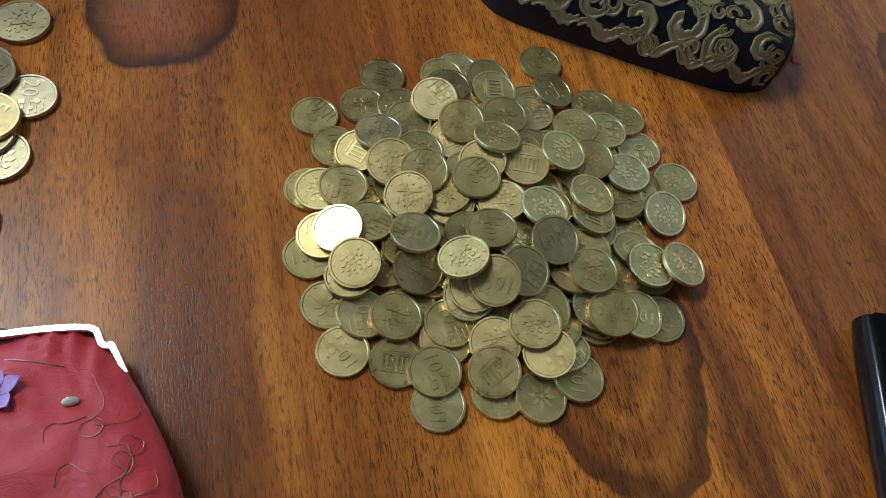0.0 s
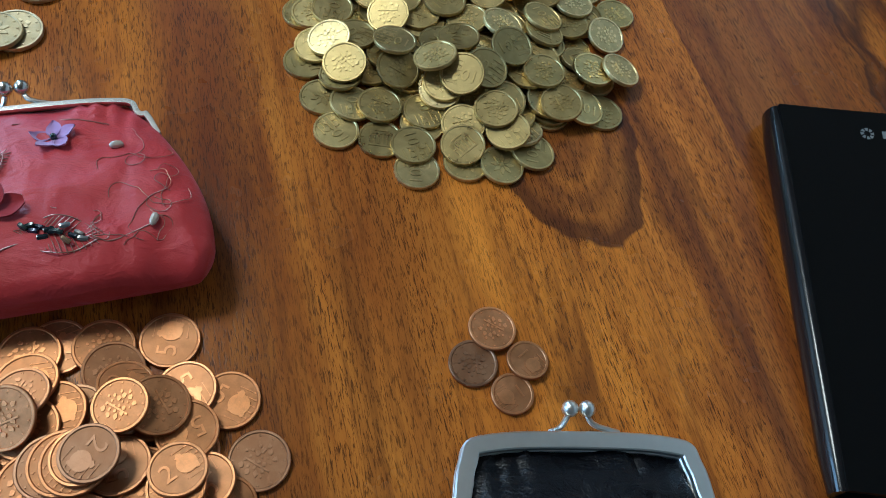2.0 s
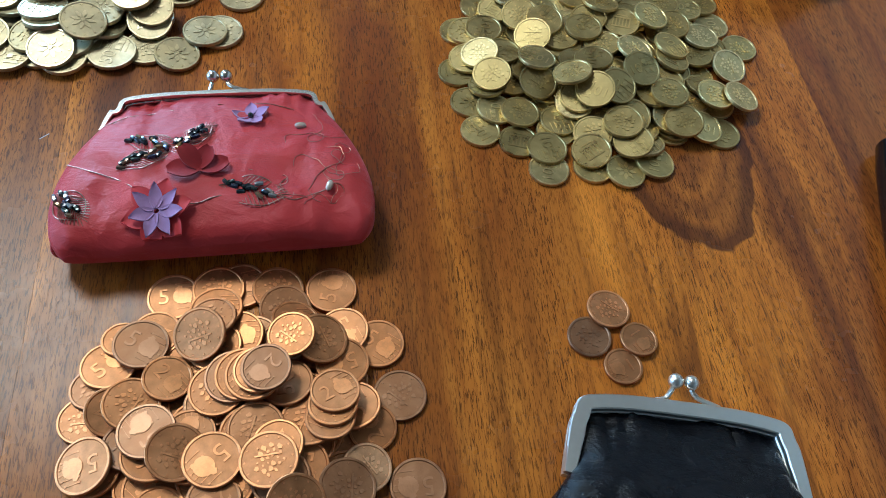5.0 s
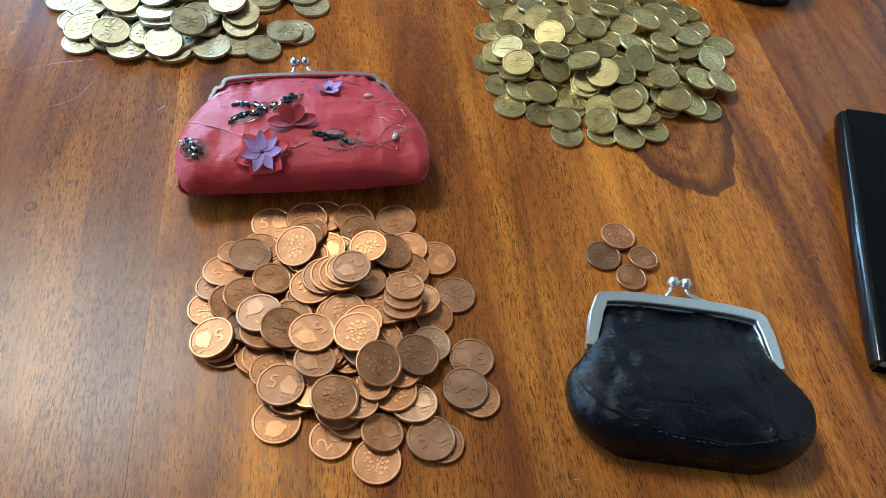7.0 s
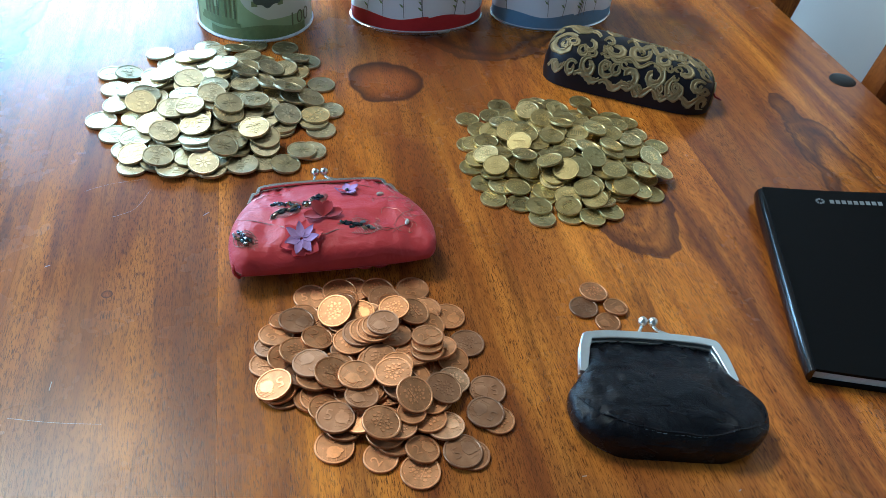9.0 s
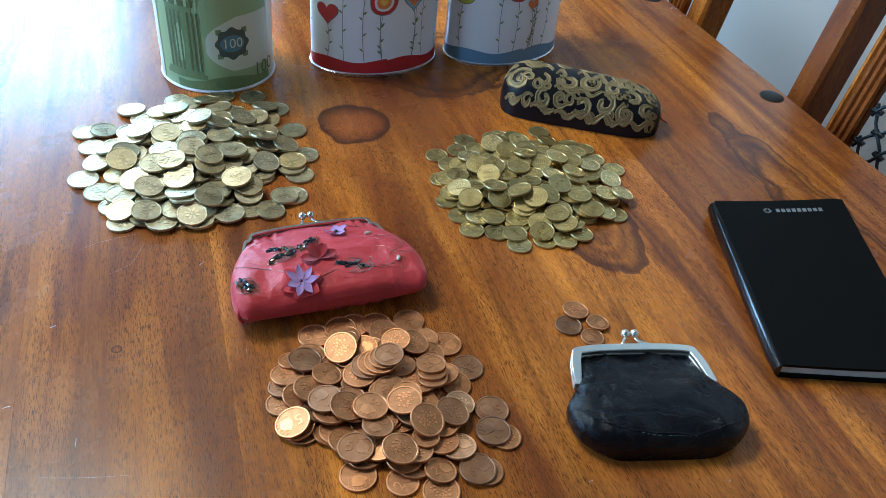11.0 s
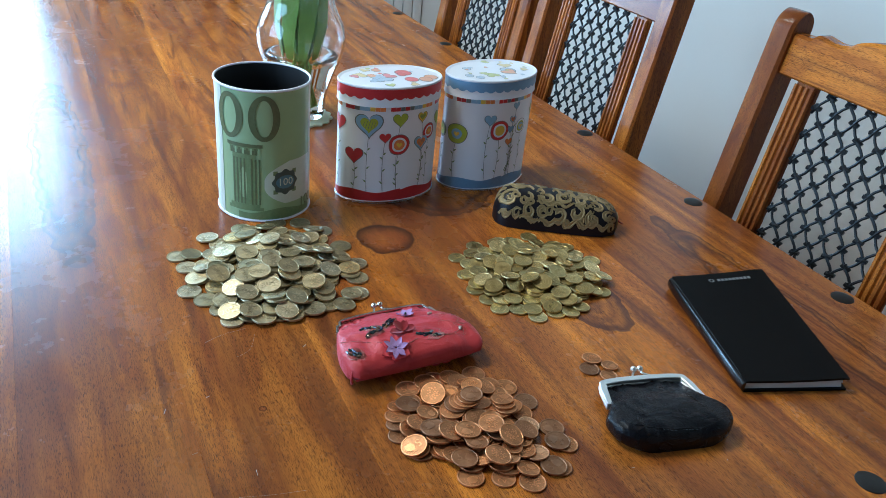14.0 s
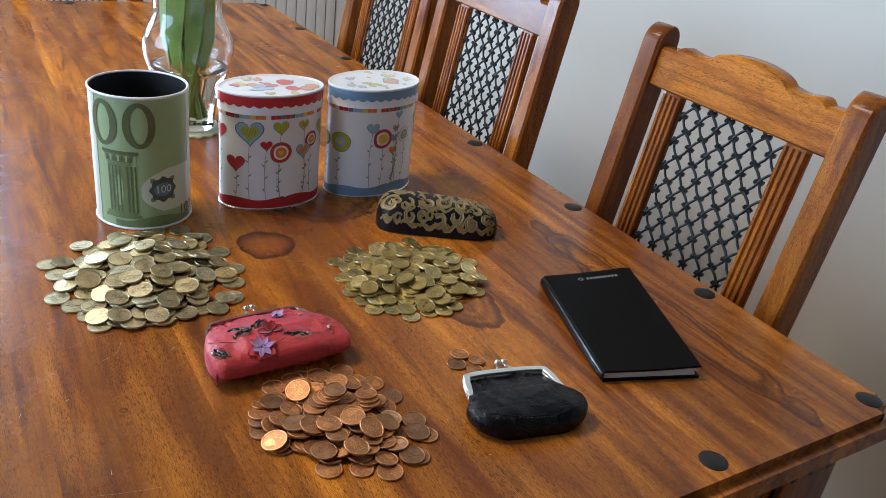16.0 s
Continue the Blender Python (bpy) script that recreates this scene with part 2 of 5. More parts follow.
M_CAN = plain("green_printed_tin", (0.36, 0.50, 0.27), 0.34, 0.0, 70.0, 0.1, 0.0, 0.25)
M_CAN_PALE = plain("pale_print", (0.66, 0.72, 0.62), 0.34, 0.0, 40.0, 0.06, 0.0, 0.25)
M_CAN_DARK = plain("dark_green_print", (0.150, 0.185, 0.085), 0.36, 0.0, 260.0, 0.55)
M_CAN_MID = plain("mid_green_print", (0.22, 0.31, 0.14), 0.36, 0.0, 260.0, 0.5)
M_CAN_SEAL = plain("dark_teal_print", (0.085, 0.125, 0.115), 0.36, 0.0, 500.0, 0.6)
M_CAN_BLUE = plain("blue_print", (0.13, 0.27, 0.36), 0.36, 0.0, 300.0, 0.4)
M_INSIDE = plain("inside_shade_black", (0.006, 0.006, 0.006), 0.6)
M_RED = plain("red_print", (0.55, 0.035, 0.045), 0.32, 0.0, 240.0, 0.2)
M_BLUE = plain("blue_tin_print", (0.20, 0.36, 0.56), 0.32, 0.0, 240.0, 0.2)
M_SKYBLUE = plain("light_blue_print", (0.30, 0.50, 0.68), 0.32, 0.0, 240.0, 0.2)
M_LIME = plain("lime_print", (0.42, 0.50, 0.05), 0.32, 0.0, 240.0, 0.2)
M_ORANGE = plain("orange_print", (0.75, 0.25, 0.07), 0.32, 0.0, 240.0, 0.15)
M_YELLOW = plain("yellow_print", (0.78, 0.55, 0.08), 0.32, 0.0, 240.0, 0.15)
# lid print colours washed out to carry the gloss lying over the lids
M_PALES = [plain("gloss_paled_lid_print", c, 0.32, 0.0, 240.0, 0.2) for c in ((0.72, 0.22, 0.22), (0.48, 0.58, 0.70), (0.55, 0.60, 0.28), (0.74, 0.42, 0.28), (0.70, 0.30, 0.32), (0.72, 0.62, 0.34))]
M_INK = plain("grey_ink", (0.16, 0.18, 0.18), 0.4)
M_LILAC = plain("lilac_felt", (0.40, 0.23, 0.46), 0.85, 0.0, 700.0, 0.25, 0.0002, 0.0, 0.4)
M_VELVET = plain("red_velvet", (0.30, 0.008, 0.014), 0.9, 0.0, 700.0, 0.3, 0.0002, 0.0, 0.3)
M_PETAL = plain("pink_petal", (0.62, 0.050, 0.060), 0.7, 0.0, 600.0, 0.2, 0.0002)
M_THREAD = plain("silver_pink_thread", (0.40, 0.20, 0.15), 0.38, 0.7, 900.0, 0.3)
M_BEAD = bead_glass("dark_iridescent_bead", ((0.0, (0.012, 0.014, 0.030)), (0.35, (0.030, 0.050, 0.045)), (0.6, (0.020, 0.022, 0.060)), (0.8, (0.26, 0.15, 0.05)), (1.0, (0.30, 0.34, 0.38))))
M_PEARL = plain("pearl_bead", (0.55, 0.47, 0.38), 0.25, 0.1, 200.0, 0.2, 0.0, 0.7)
M_BROCADE = plain("navy_satin", (0.009, 0.008, 0.011), 0.42, 0.0, 900.0, 0.3, 0.00015, 0.0, 0.0, 0.25)
M_GOLDTHREAD = plain("old_gold_thread", (0.34, 0.255, 0.115), 0.5, 0.35, 1100.0, 0.45, 0.0004)
M_GLASS = glass("vase_glass", (0.97, 0.99, 0.98))
M_WATER = glass("water", (0.96, 0.99, 0.97), 1.33)
M_STEM = plain("green_stem", (0.26, 0.44, 0.08), 0.4, 0.0, 60.0, 0.4)
M_COASTER = plain("cream_cork_coaster", (0.62, 0.60, 0.38), 0.7, 0.0, 200.0, 0.2)
M_WALL = plaster("white_wall_plaster", (0.63, 0.595, 0.53))
# for the unseen south wall, toned dark to hold down bounced light
M_DARKWALL = plaster("unseen_wall_dark_plaster", (0.20, 0.18, 0.15))
# unseen ceiling; its dark brown is chosen to weaken reflections and fill light
M_CEIL = plain("unseen_dark_ceiling", (0.17, 0.115, 0.07), 0.6, 0.0, 8.0, 0.2)
M_SHADE = plain("white_lamp_glass", (0.82, 0.80, 0.76), 0.4)
M_FLOOR = wood("floor_boards", 1, (), 1.3, 0.35, 0.2)
M_PANEL = plain("white_painted_panel", (0.72, 0.72, 0.69), 0.45, 0.0, 20.0, 0.06)
M_PANE = glass("window_glass")


# ---- mesh helpers ----
def part(name, bm, material, parent=None, label="", smooth=True):
    me = bpy.data.meshes.new(name)
    bmesh.ops.recalc_face_normals(bm, faces=bm.faces)
    bm.to_mesh(me)
    bm.free()
    me.materials.append(material)
    if smooth:
        me.shade_smooth()
        me.set_sharp_from_angle(angle=radians(38))
    ob = new(name, me)
    if parent:
        ob.parent = parent
    if label:
        tagged(ob, label)
    return ob


def thing(name, m, label, category, group="", kind=""):
    ob = new(name)
    ob.empty_display_size = 0.02
    ob.matrix_world = m
    return tagged(ob, label, category, group, kind)


def box(bm, x0, x1, y0, y1, z0, z1, bevel=0.0, seg=2):
    made = bmesh.ops.create_cube(bm, size=1, matrix=Matrix.Translation(((x0 + x1) / 2, (y0 + y1) / 2, (z0 + z1) / 2)) @ Matrix.Diagonal((x1 - x0, y1 - y0, z1 - z0, 1)))
    if bevel:
        edges = list({e for v in made["verts"] for e in v.link_edges})
        bmesh.ops.bevel(bm, geom=edges, offset=bevel, segments=seg, affect="EDGES", profile=0.6)
    return bm


def loft(bm, rings, closed=True, caps=True):
    """Skin over rings of equally many points."""
    rows = [[bm.verts.new(p) for p in r] for r in rings]
    k = len(rows[0])
    for a, b in zip(rows, rows[1:]):
        for i in range(k if closed else k - 1):
            bm.faces.new((a[i], a[(i + 1) % k], b[(i + 1) % k], b[i]))
    if caps:
        bm.faces.new(rows[0][::-1])
        bm.faces.new(rows[-1])
    return bm


def lathe(bm, profile, seg=48, caps=False):
    return loft(bm, [[(r * math.cos(2 * math.pi * i / seg), r * math.sin(2 * math.pi * i / seg), z) for i in range(seg)] for r, z in profile], True, caps)


def tube(bm, pts, r, seg=6, flat=1.0, cap=True):
    """A round wire along points; flat squeezes it across its second side."""
    pts = [Vector(p) for p in pts]
    rings = []
    up = Vector((0.0, 0.0, 1.0))
    for i, p in enumerate(pts):
        d = (pts[min(i + 1, len(pts) - 1)] - pts[max(i - 1, 0)]).normalized()
        side = d.cross(up)
        side = side.normalized() if side.length > 0.05 else Vector((1, 0, 0))
        top = side.cross(d).normalized()
        rr = r(i / (len(pts) - 1)) if callable(r) else r
        rings.append([p + side * rr * math.cos(2 * math.pi * k / seg) + top * rr * flat * math.sin(2 * math.pi * k / seg) for k in range(seg)])
    return loft(bm, rings, True, cap)


def ball(bm, p, r, squash=(1, 1, 1), u=12, v=8):
    return bmesh.ops.create_uvsphere(bm, u_segments=u, v_segments=v, radius=r, matrix=Matrix.Translation(p) @ Matrix.Diagonal((*squash, 1)))


def smooth_path(pts, steps=6):
    """A soft curve through a few points."""
    pts = [Vector(p) for p in pts]
    out = []
    for i in range(len(pts) - 1):
        a, b, c, d = pts[max(i - 1, 0)], pts[i], pts[i + 1], pts[min(i + 2, len(pts) - 1)]
        for s in range(steps):
            t = s / steps
            out.append(0.5 * (2 * b + (c - a) * t + (2 * a - 5 * b + 4 * c - d) * t * t + (3 * b - a - 3 * c + d) * t ** 3))
    return out + [pts[-1]]


def text_mesh(body, size, extrude=0.0):
    """Flat letters as a mesh, centred."""
    cu = bpy.data.curves.new("letters", "FONT")
    cu.body, cu.size, cu.extrude, cu.align_x, cu.align_y, cu.resolution_u = body, size, extrude, "CENTER", "CENTER", 3
    ob = bpy.data.objects.new("letters", cu)
    me = bpy.data.meshes.new_from_object(ob)
    bpy.data.objects.remove(ob)
    return me


# ---- the room ----
TOP = 0.76


def wall(name, x0, x1, y0, y1, z0, z1, material=None):
    return tagged(part(name, box(bmesh.new(), x0, x1, y0, y1, z0, z1), material or M_WALL, None, "", False), "plain plastered wall of the dining room, white where it shows", "wall", kind="structure")


tagged(part("floor", box(bmesh.new(), -2.5, 1.15, -2.75, 2.95, -0.1, 0.0), M_FLOOR, None, "", False), "brown wooden board floor under the table", "floor", kind="structure")
tagged(part("ceiling", box(bmesh.new(), -2.5, 1.15, -2.75, 2.95, 2.45, 2.55), M_CEIL, None, "", False), "dark brown ceiling over the table, unseen, toned to cut bounced light", "ceiling", kind="structure")
wall("wall_east", 1.0, 1.15, -2.75, 2.95, 0, 2.45)
# added wall out of view behind the camera, dark so it reflects little
wall("wall_south", -2.3, 1.0, -2.75, -2.6, 0, 2.45, M_DARKWALL)


def pierced(name, horizontal, at, thick, span, hole):
    """A wall with one window opening through it."""
    (a0, a1), (h0, h1, g0, g1) = span, hole
    bm = bmesh.new()
    for u0, u1, z0, z1 in ((a0, h0, 0, 2.45), (h1, a1, 0, 2.45), (h0, h1, 0, g0), (h0, h1, g1, 2.45)):
        if horizontal:
            box(bm, u0, u1, at, at + thick, z0, z1)
        else:
            box(bm, at - thick, at, u0, u1, z0, z1)
    return tagged(part(name, bm, M_WALL, None, "", False), "white plastered wall with a bright window opening", "wall", kind="structure")


pierced("wall_north", True, 2.6, 0.15, (-2.3, 1.0), (-1.62, -0.42, 0.9, 2.0))
pierced("wall_west", False, -2.3, 0.15, (-2.6, 2.6), (-0.3, 1.3, 0.9, 2.05))


def window(name, horizontal, at, u0, u1, z0, z1):
    w = thing(name, Matrix(), "white-framed window full of bright daylight", "window", kind="structure")

    def bar(nm, a0, a1, b0, b1, d=0.05):
        bm = bmesh.new()
        if horizontal:
            box(bm, a0, a1, at - d / 2, at + d / 2, b0, b1, 0.004)
        else:
            box(bm, at - d / 2, at + d / 2, a0, a1, b0, b1, 0.004)
        part(nm, bm, M_PANEL, w)
    for a in ((u0, u0 + 0.05), (u1 - 0.05, u1), ((u0 + u1) / 2 - 0.03, (u0 + u1) / 2 + 0.03)):
        bar("window_frame", a[0], a[1], z0 + 0.05, z1 - 0.05)
    bar("window_frame", u0, u1, z0, z0 + 0.05)
    bar("window_frame", u0, u1, z1 - 0.05, z1)
    bm = bmesh.new()
    if horizontal:
        box(bm, u0 + 0.05, u1 - 0.05, at - 0.003, at + 0.003, z0 + 0.05, z1 - 0.05)
    else:
        box(bm, at - 0.003, at + 0.003, u0 + 0.05, u1 - 0.05, z0 + 0.05, z1 - 0.05)
    pane = part("pane", bm, M_PANE, w, "", False)
    pane.visible_shadow = False
    return w


window("window_1", True, 2.70, -1.62, -0.42, 0.9, 2.0)
window("window_2", False, -2.40, -0.3, 1.3, 0.9, 2.05)

lamp = thing("ceiling_lamp", pose(-0.85, 0.88, 2.45), "large round white glass ceiling lamp, switched on", "lamp")
part("fitting", lathe(bmesh.new(), ((0.0005, 0.0), (0.10, 0.0), (0.10, -0.03), (0.30, -0.05), (0.335, -0.06), (0.34, -0.10), (0.325, -0.12), (0.315, -0.10)), 48), M_SHADE, lamp)

# white boarded panelling in the far corner
panel = thing("wall_panelling", Matrix(), "white-painted vertical boards on the far wall", "panelling", kind="structure")
for i in range(9):
    x = 0.62 + 0.042 * i
    part("board", box(bmesh.new(), x, x + 0.038, 2.575, 2.597, 0.0, 2.2, 0.003), M_PANEL, panel)


# ---- the table ----
table = thing("dining_table", Matrix(), "dark-grained glossy hardwood dining table with iron studs along its edge", "table")
X0, X1, Y0, Y1 = -0.60, 0.362, -0.226, 1.60
seams = (X0, -0.49, -0.368, -0.247, 0.131, X1)
for a, b in zip(seams, seams[1:]):
    bm = box(bmesh.new(), a, b - (0.0001 if b < X1 else 0), Y0, Y1, TOP - 0.028, TOP)
    edges = [e for e in bm.edges if all(v.co.z > TOP - 0.001 for v in e.verts)]
    outer = [e for e in edges if (a == X0 and all(v.co.x < X0 + 0.001 for v in e.verts)) or (b == X1 and all(v.co.x > X1 - 0.001 for v in e.verts))
             or all(v.co.y < Y0 + 0.001 for v in e.verts) or all(v.co.y > Y1 - 0.001 for v in e.verts)]
    corner = [e for e in bm.edges if b == X1 and abs(e.verts[0].co.z - e.verts[1].co.z) > 0.01 and all(v.co.x > X1 - 0.001 for v in e.verts)]
    bmesh.ops.bevel(bm, geom=corner, offset=0.022, segments=6, affect="EDGES")
    outer = [e for e in bm.edges if all(v.co.z > TOP - 0.001 for v in e.verts) and (min(v.co.x for v in e.verts) > X1 - 0.024 and b == X1
             or all(v.co.y < Y0 + 0.001 for v in e.verts) or all(v.co.y > Y1 - 0.001 for v in e.verts) or (a == X0 and all(v.co.x < X0 + 0.001 for v in e.verts)))]
    bmesh.ops.bevel(bm, geom=outer, offset=0.009, segments=4, affect="EDGES")
    part("plank", bm, M_TABLE if a == -0.247 else M_TABLE_EDGE if b == X1 else M_TABLE_RED, table)
for x0, x1, y0, y1 in ((X0 + 0.06, X1 - 0.06, Y0 + 0.035, Y0 + 0.06), (X0 + 0.06, X1 - 0.06, Y1 - 0.09, Y1 - 0.06), (X0 + 0.035, X0 + 0.06, Y0 + 0.06, Y1 - 0.06), (X1 - 0.06, X1 - 0.035, Y0 + 0.06, Y1 - 0.06)):
    part("apron", box(bmesh.new(), x0, x1, y0, y1, TOP - 0.12, TOP - 0.0285, 0.003), M_CHAIR, table)
for x in (X0 + 0.075, X1 - 0.075):
    for y in (Y0 + 0.07, Y1 - 0.07):
        part("leg", box(bmesh.new(), x - 0.042, x + 0.042, y - 0.042, y + 0.042, 0.0, TOP - 0.0285, 0.006), M_CHAIR, table)
stud_bm = lathe(bmesh.new(), ((0.0001, 0.0026), (0.006, 0.0024), (0.0105, 0.0016), (0.0125, 0.0006), (0.0127, -0.001)), 28)
first = None
for x, y in ((0.337, -0.197), (0.335, 0.019), (0.336, 0.270), (0.335, 0.529), (0.337, 0.79), (0.337, 1.05), (0.337, 1.31), (0.337, 1.565), (0.115, -0.197), (-0.13, -0.197), (-0.35, -0.197), (-0.575, -0.197), (0.1, 1.57), (-0.13, 1.57)):
    if first is None:
        first = part("stud", stud_bm, M_STUD, table, "flat dark iron stud")
        ob = first
    else:
        ob = first.copy()
        scene.collection.objects.link(ob)
    ob.location = (x, y, TOP)
    ob.rotation_euler = (0.03 * math.sin(9 * y), 0.03 * math.cos(7 * x + y), 3 * y)
# pale scuffs in the varnish
for x, y, l, a in ((-0.350, 0.077, 0.0035, 0.4), (-0.385, 0.070, 0.006, 1.2), (-0.372, 0.015, 0.004, 0.2), (-0.334, -0.02, 0.006, 1.5), (-0.255, 0.12, 0.005, 0.7), (-0.06, -0.115, 0.0025, 0.0), (0.02, -0.135, 0.002, 0.5)):
    d = Vector((math.cos(a), math.sin(a), 0)) * l / 2
    part("scuff", tube(bmesh.new(), [Vector((x, y, TOP)) - d, Vector((x, y, TOP + 0.00005)), Vector((x, y, TOP)) + d], 0.00022, 6, 0.3), M_FOIL, table, "pale scuff in the varnish")
# long faint scratches
for line in (((-0.352, -0.039), (-0.328, -0.045), (-0.305, -0.049)), ((-0.316, 0.122), (-0.302, 0.130), (-0.293, 0.151)), ((-0.337, 0.152), (-0.321, 0.159), (-0.298, 0.163))):
    part("scratch", tube(bmesh.new(), smooth_path([(x, y, TOP) for x, y in line], 5), 0.00007, 5, 0.3), M_FOIL, table, "long faint scratch in the varnish")
# iron corner strap under the near corner
part("corner_strap", box(bmesh.new(), X1 - 0.125, X1 - 0.0345, Y0 + 0.031, Y0 + 0.0345, TOP - 0.115, TOP - 0.034, 0.001), M_IRON, table, "black iron corner strap")
for k in range(3):
    bm = bmesh.new()
    ball(bm, (X1 - 0.105 + 0.028 * k, Y0 + 0.031, TOP - 0.074), 0.008, (1, 0.5, 1))
    part("strap_rivet", bm, M_IRON, table)


# ---- chairs along the table ----
def chair():
    """Origin on the floor under the middle of the backrest's foot; the back leans towards +x, the seat reaches -x."""
    c = thing("dining_chair", pose(0.42, 0.139, 0), "dark wooden dining chair with an iron lattice back", "chair", "chairs along the table")

    def lean(y, z, dx=0.0):
        return (max(0.0, z - 0.45) * 0.165 - 0.045 + dx, y, z)

    def slab(nm, y0, y1, z0, z1, depth, dx=0.0, material=M_CHAIR, top=None, steps=10, bev=0.004):
        rings = []
        for i in range(steps + 1):
            z = z0 + (z1 - z0) * i / steps
            x = lean(0, z, dx)[0]
            rings.append([(x - depth / 2, y0 + bev, z), (x - depth / 2 + bev, y0, z), (x + depth / 2 - bev, y0, z), (x + depth / 2, y0 + bev, z),
                          (x + depth / 2, y1 - bev, z), (x + depth / 2 - bev, y1, z), (x - depth / 2 + bev, y1, z), (x - depth / 2, y1 - bev, z)])
        return part(nm, loft(bmesh.new(), rings), material, c)
    for s in (-1, 1):
        y0, y1 = sorted((s * 0.145, s * 0.179))
        # the post with its rounded scroll top
        bm = bmesh.new()
        rings = []
        for z in [0.985 * i / 14 for i in range(15)] + [0.985 + 0.0235 * math.sin(math.pi / 2 * i / 8) for i in range(1, 9)]:
            t = max(0.0, (z - 0.985) / 0.024)
            x = lean(0, z)[0]
            d = 0.021 * math.sqrt(max(0.02, 1 - t * t)) if t > 0 else 0.021
            e = 0.004
            rings.append([(x - d, y0 + e, z), (x - d + e, y0, z), (x + d - e, y0, z), (x + d, y0 + e, z), (x + d, y1 - e, z), (x + d - e, y1, z), (x - d + e, y1, z), (x - d, y1 - e, z)])
        part("post", loft(bm, rings), M_CHAIR, c)
        # fluted slat: three ribs on a flat board
        slab("slat", *sorted((s * 0.084, s * 0.119)), 0.50, 0.93, 0.012)
        for k in range(4):
            y = s * (0.0885 + 0.0088 * k)
            pts = [lean(y, 0.51 + 0.0415 * i, -0.006) for i in range(11)]
            part("slat_rib", tube(bmesh.new(), pts, 0.0036, 6), M_CHAIR, c)
        part("front_leg", box(bmesh.new(), -0.42, -0.382, s * 0.166 - 0.018, s * 0.166 + 0.018, 0.0, 0.43, 0.004), M_CHAIR, c)
        part("seat_rail", box(bmesh.new(), -0.382, -0.066, s * 0.166 - 0.012, s * 0.166 + 0.012, 0.36, 0.43, 0.003), M_CHAIR, c)
    # crest rail, raised along its middle
    bm = bmesh.new()
    rings = []
    for i in range(57):
        u = -1 + 2 * i / 56
        y = 0.145 * u
        a = abs(u)
        crest = 0.983 + 0.007 * max(0.0, min(1.0, (0.82 - a) / 0.05)) - 0.004 * math.exp(-((a - 0.56) / 0.13) ** 2) + (0.013 * math.cos(math.pi / 2 * a / 0.42) ** 0.55 if a < 0.42 else 0.0)
        ring = []
        for z, dx in ((0.932, -0.012), (0.929, -0.008), (0.929, 0.008), (0.932, 0.012), (crest - 0.004, 0.012), (crest, 0.008), (crest, -0.008), (crest - 0.004, -0.012)):
            ring.append(lean(y, z, dx))
        rings.append(ring)
    part("crest_rail", loft(bm, rings), M_RAIL, c, "shaped crest rail with a raised middle")
    slab("lower_rail", -0.145, 0.145, 0.46, 0.50, 0.022)
    part("seat", box(bmesh.new(), -0.44, -0.066, -0.185, 0.185, 0.4305, 0.455, 0.006), M_RAIL, c)
    # lattice of bent iron wires with a clasp at each crossing
    half, zb, zt, dy, dz = 0.084, 0.50, 0.932, 0.0294, 0.0352
    clasp = None
    knots = set()
    for fam in (-1, 1):
        for k in range(-12, 24):
            pts = []
            for j in range(0, 200):
                z = zb + (zt - zb) * j / 199
                y = fam * ((z - zb) / dz * dy / 1.0) - half + k * dy if fam == 1 else -((z - zb) / dz * dy) - half + k * dy
                if -half <= y <= half:
                    ph = (z - zb) / dz * 2 * math.pi
                    pts.append(lean(y + 0.0022 * math.sin(ph) * fam, z, -0.0012 * fam * math.cos(ph)))
            if len(pts) > 8:
                part("wire", tube(bmesh.new(), pts[::3] + [pts[-1]], 0.0019, 6), M_IRON, c)
    for a in range(0, 40):
        for b in range(0, 14):
            z, y = zb + a * dz / 2, -half + b * dy + (a % 2) * dy / 2
            if z < zt - 0.004 and -half < y < half and z > 0.66:
                knots.add((round(y, 4), round(z, 4)))
    for y, z in sorted(knots):
        if clasp is None:
            bm = bmesh.new()
            tube(bm, [(0, -0.0062, -0.0006), (0.0, -0.003, 0.0004), (0, 0.003, -0.0004), (0, 0.0062, 0.0006)], 0.0030, 7)
            tube(bm, [(-0.0005, -0.0034, -0.0036), (0.0, 0.0, 0.0), (0.0005, 0.0034, 0.0036)], 0.0026, 6)
            clasp = part("clasp", bm, M_IRON, c)
            ob = clasp
        else:
            ob = clasp.copy()
            scene.collection.objects.link(ob)
        ob.location = lean(y, z)
        ob.rotation_euler = (0.25 * math.sin(300 * y + 50 * z), 0, 0.2)
    return c


near_chair = chair()
for y in (0.690, 1.075):
    copy_thing(near_chair, pose(0.425, y, 0))
# the chair at the table's head
copy_thing(near_chair, pose(-0.12, 1.69, 0, 0, 0, 90))


# ---- tins and can ----
def oval(a, b, z, seg=72):
    return [(a * math.cos(2 * math.pi * i / seg), b * math.sin(2 * math.pi * i / seg), z) for i in range(seg)]


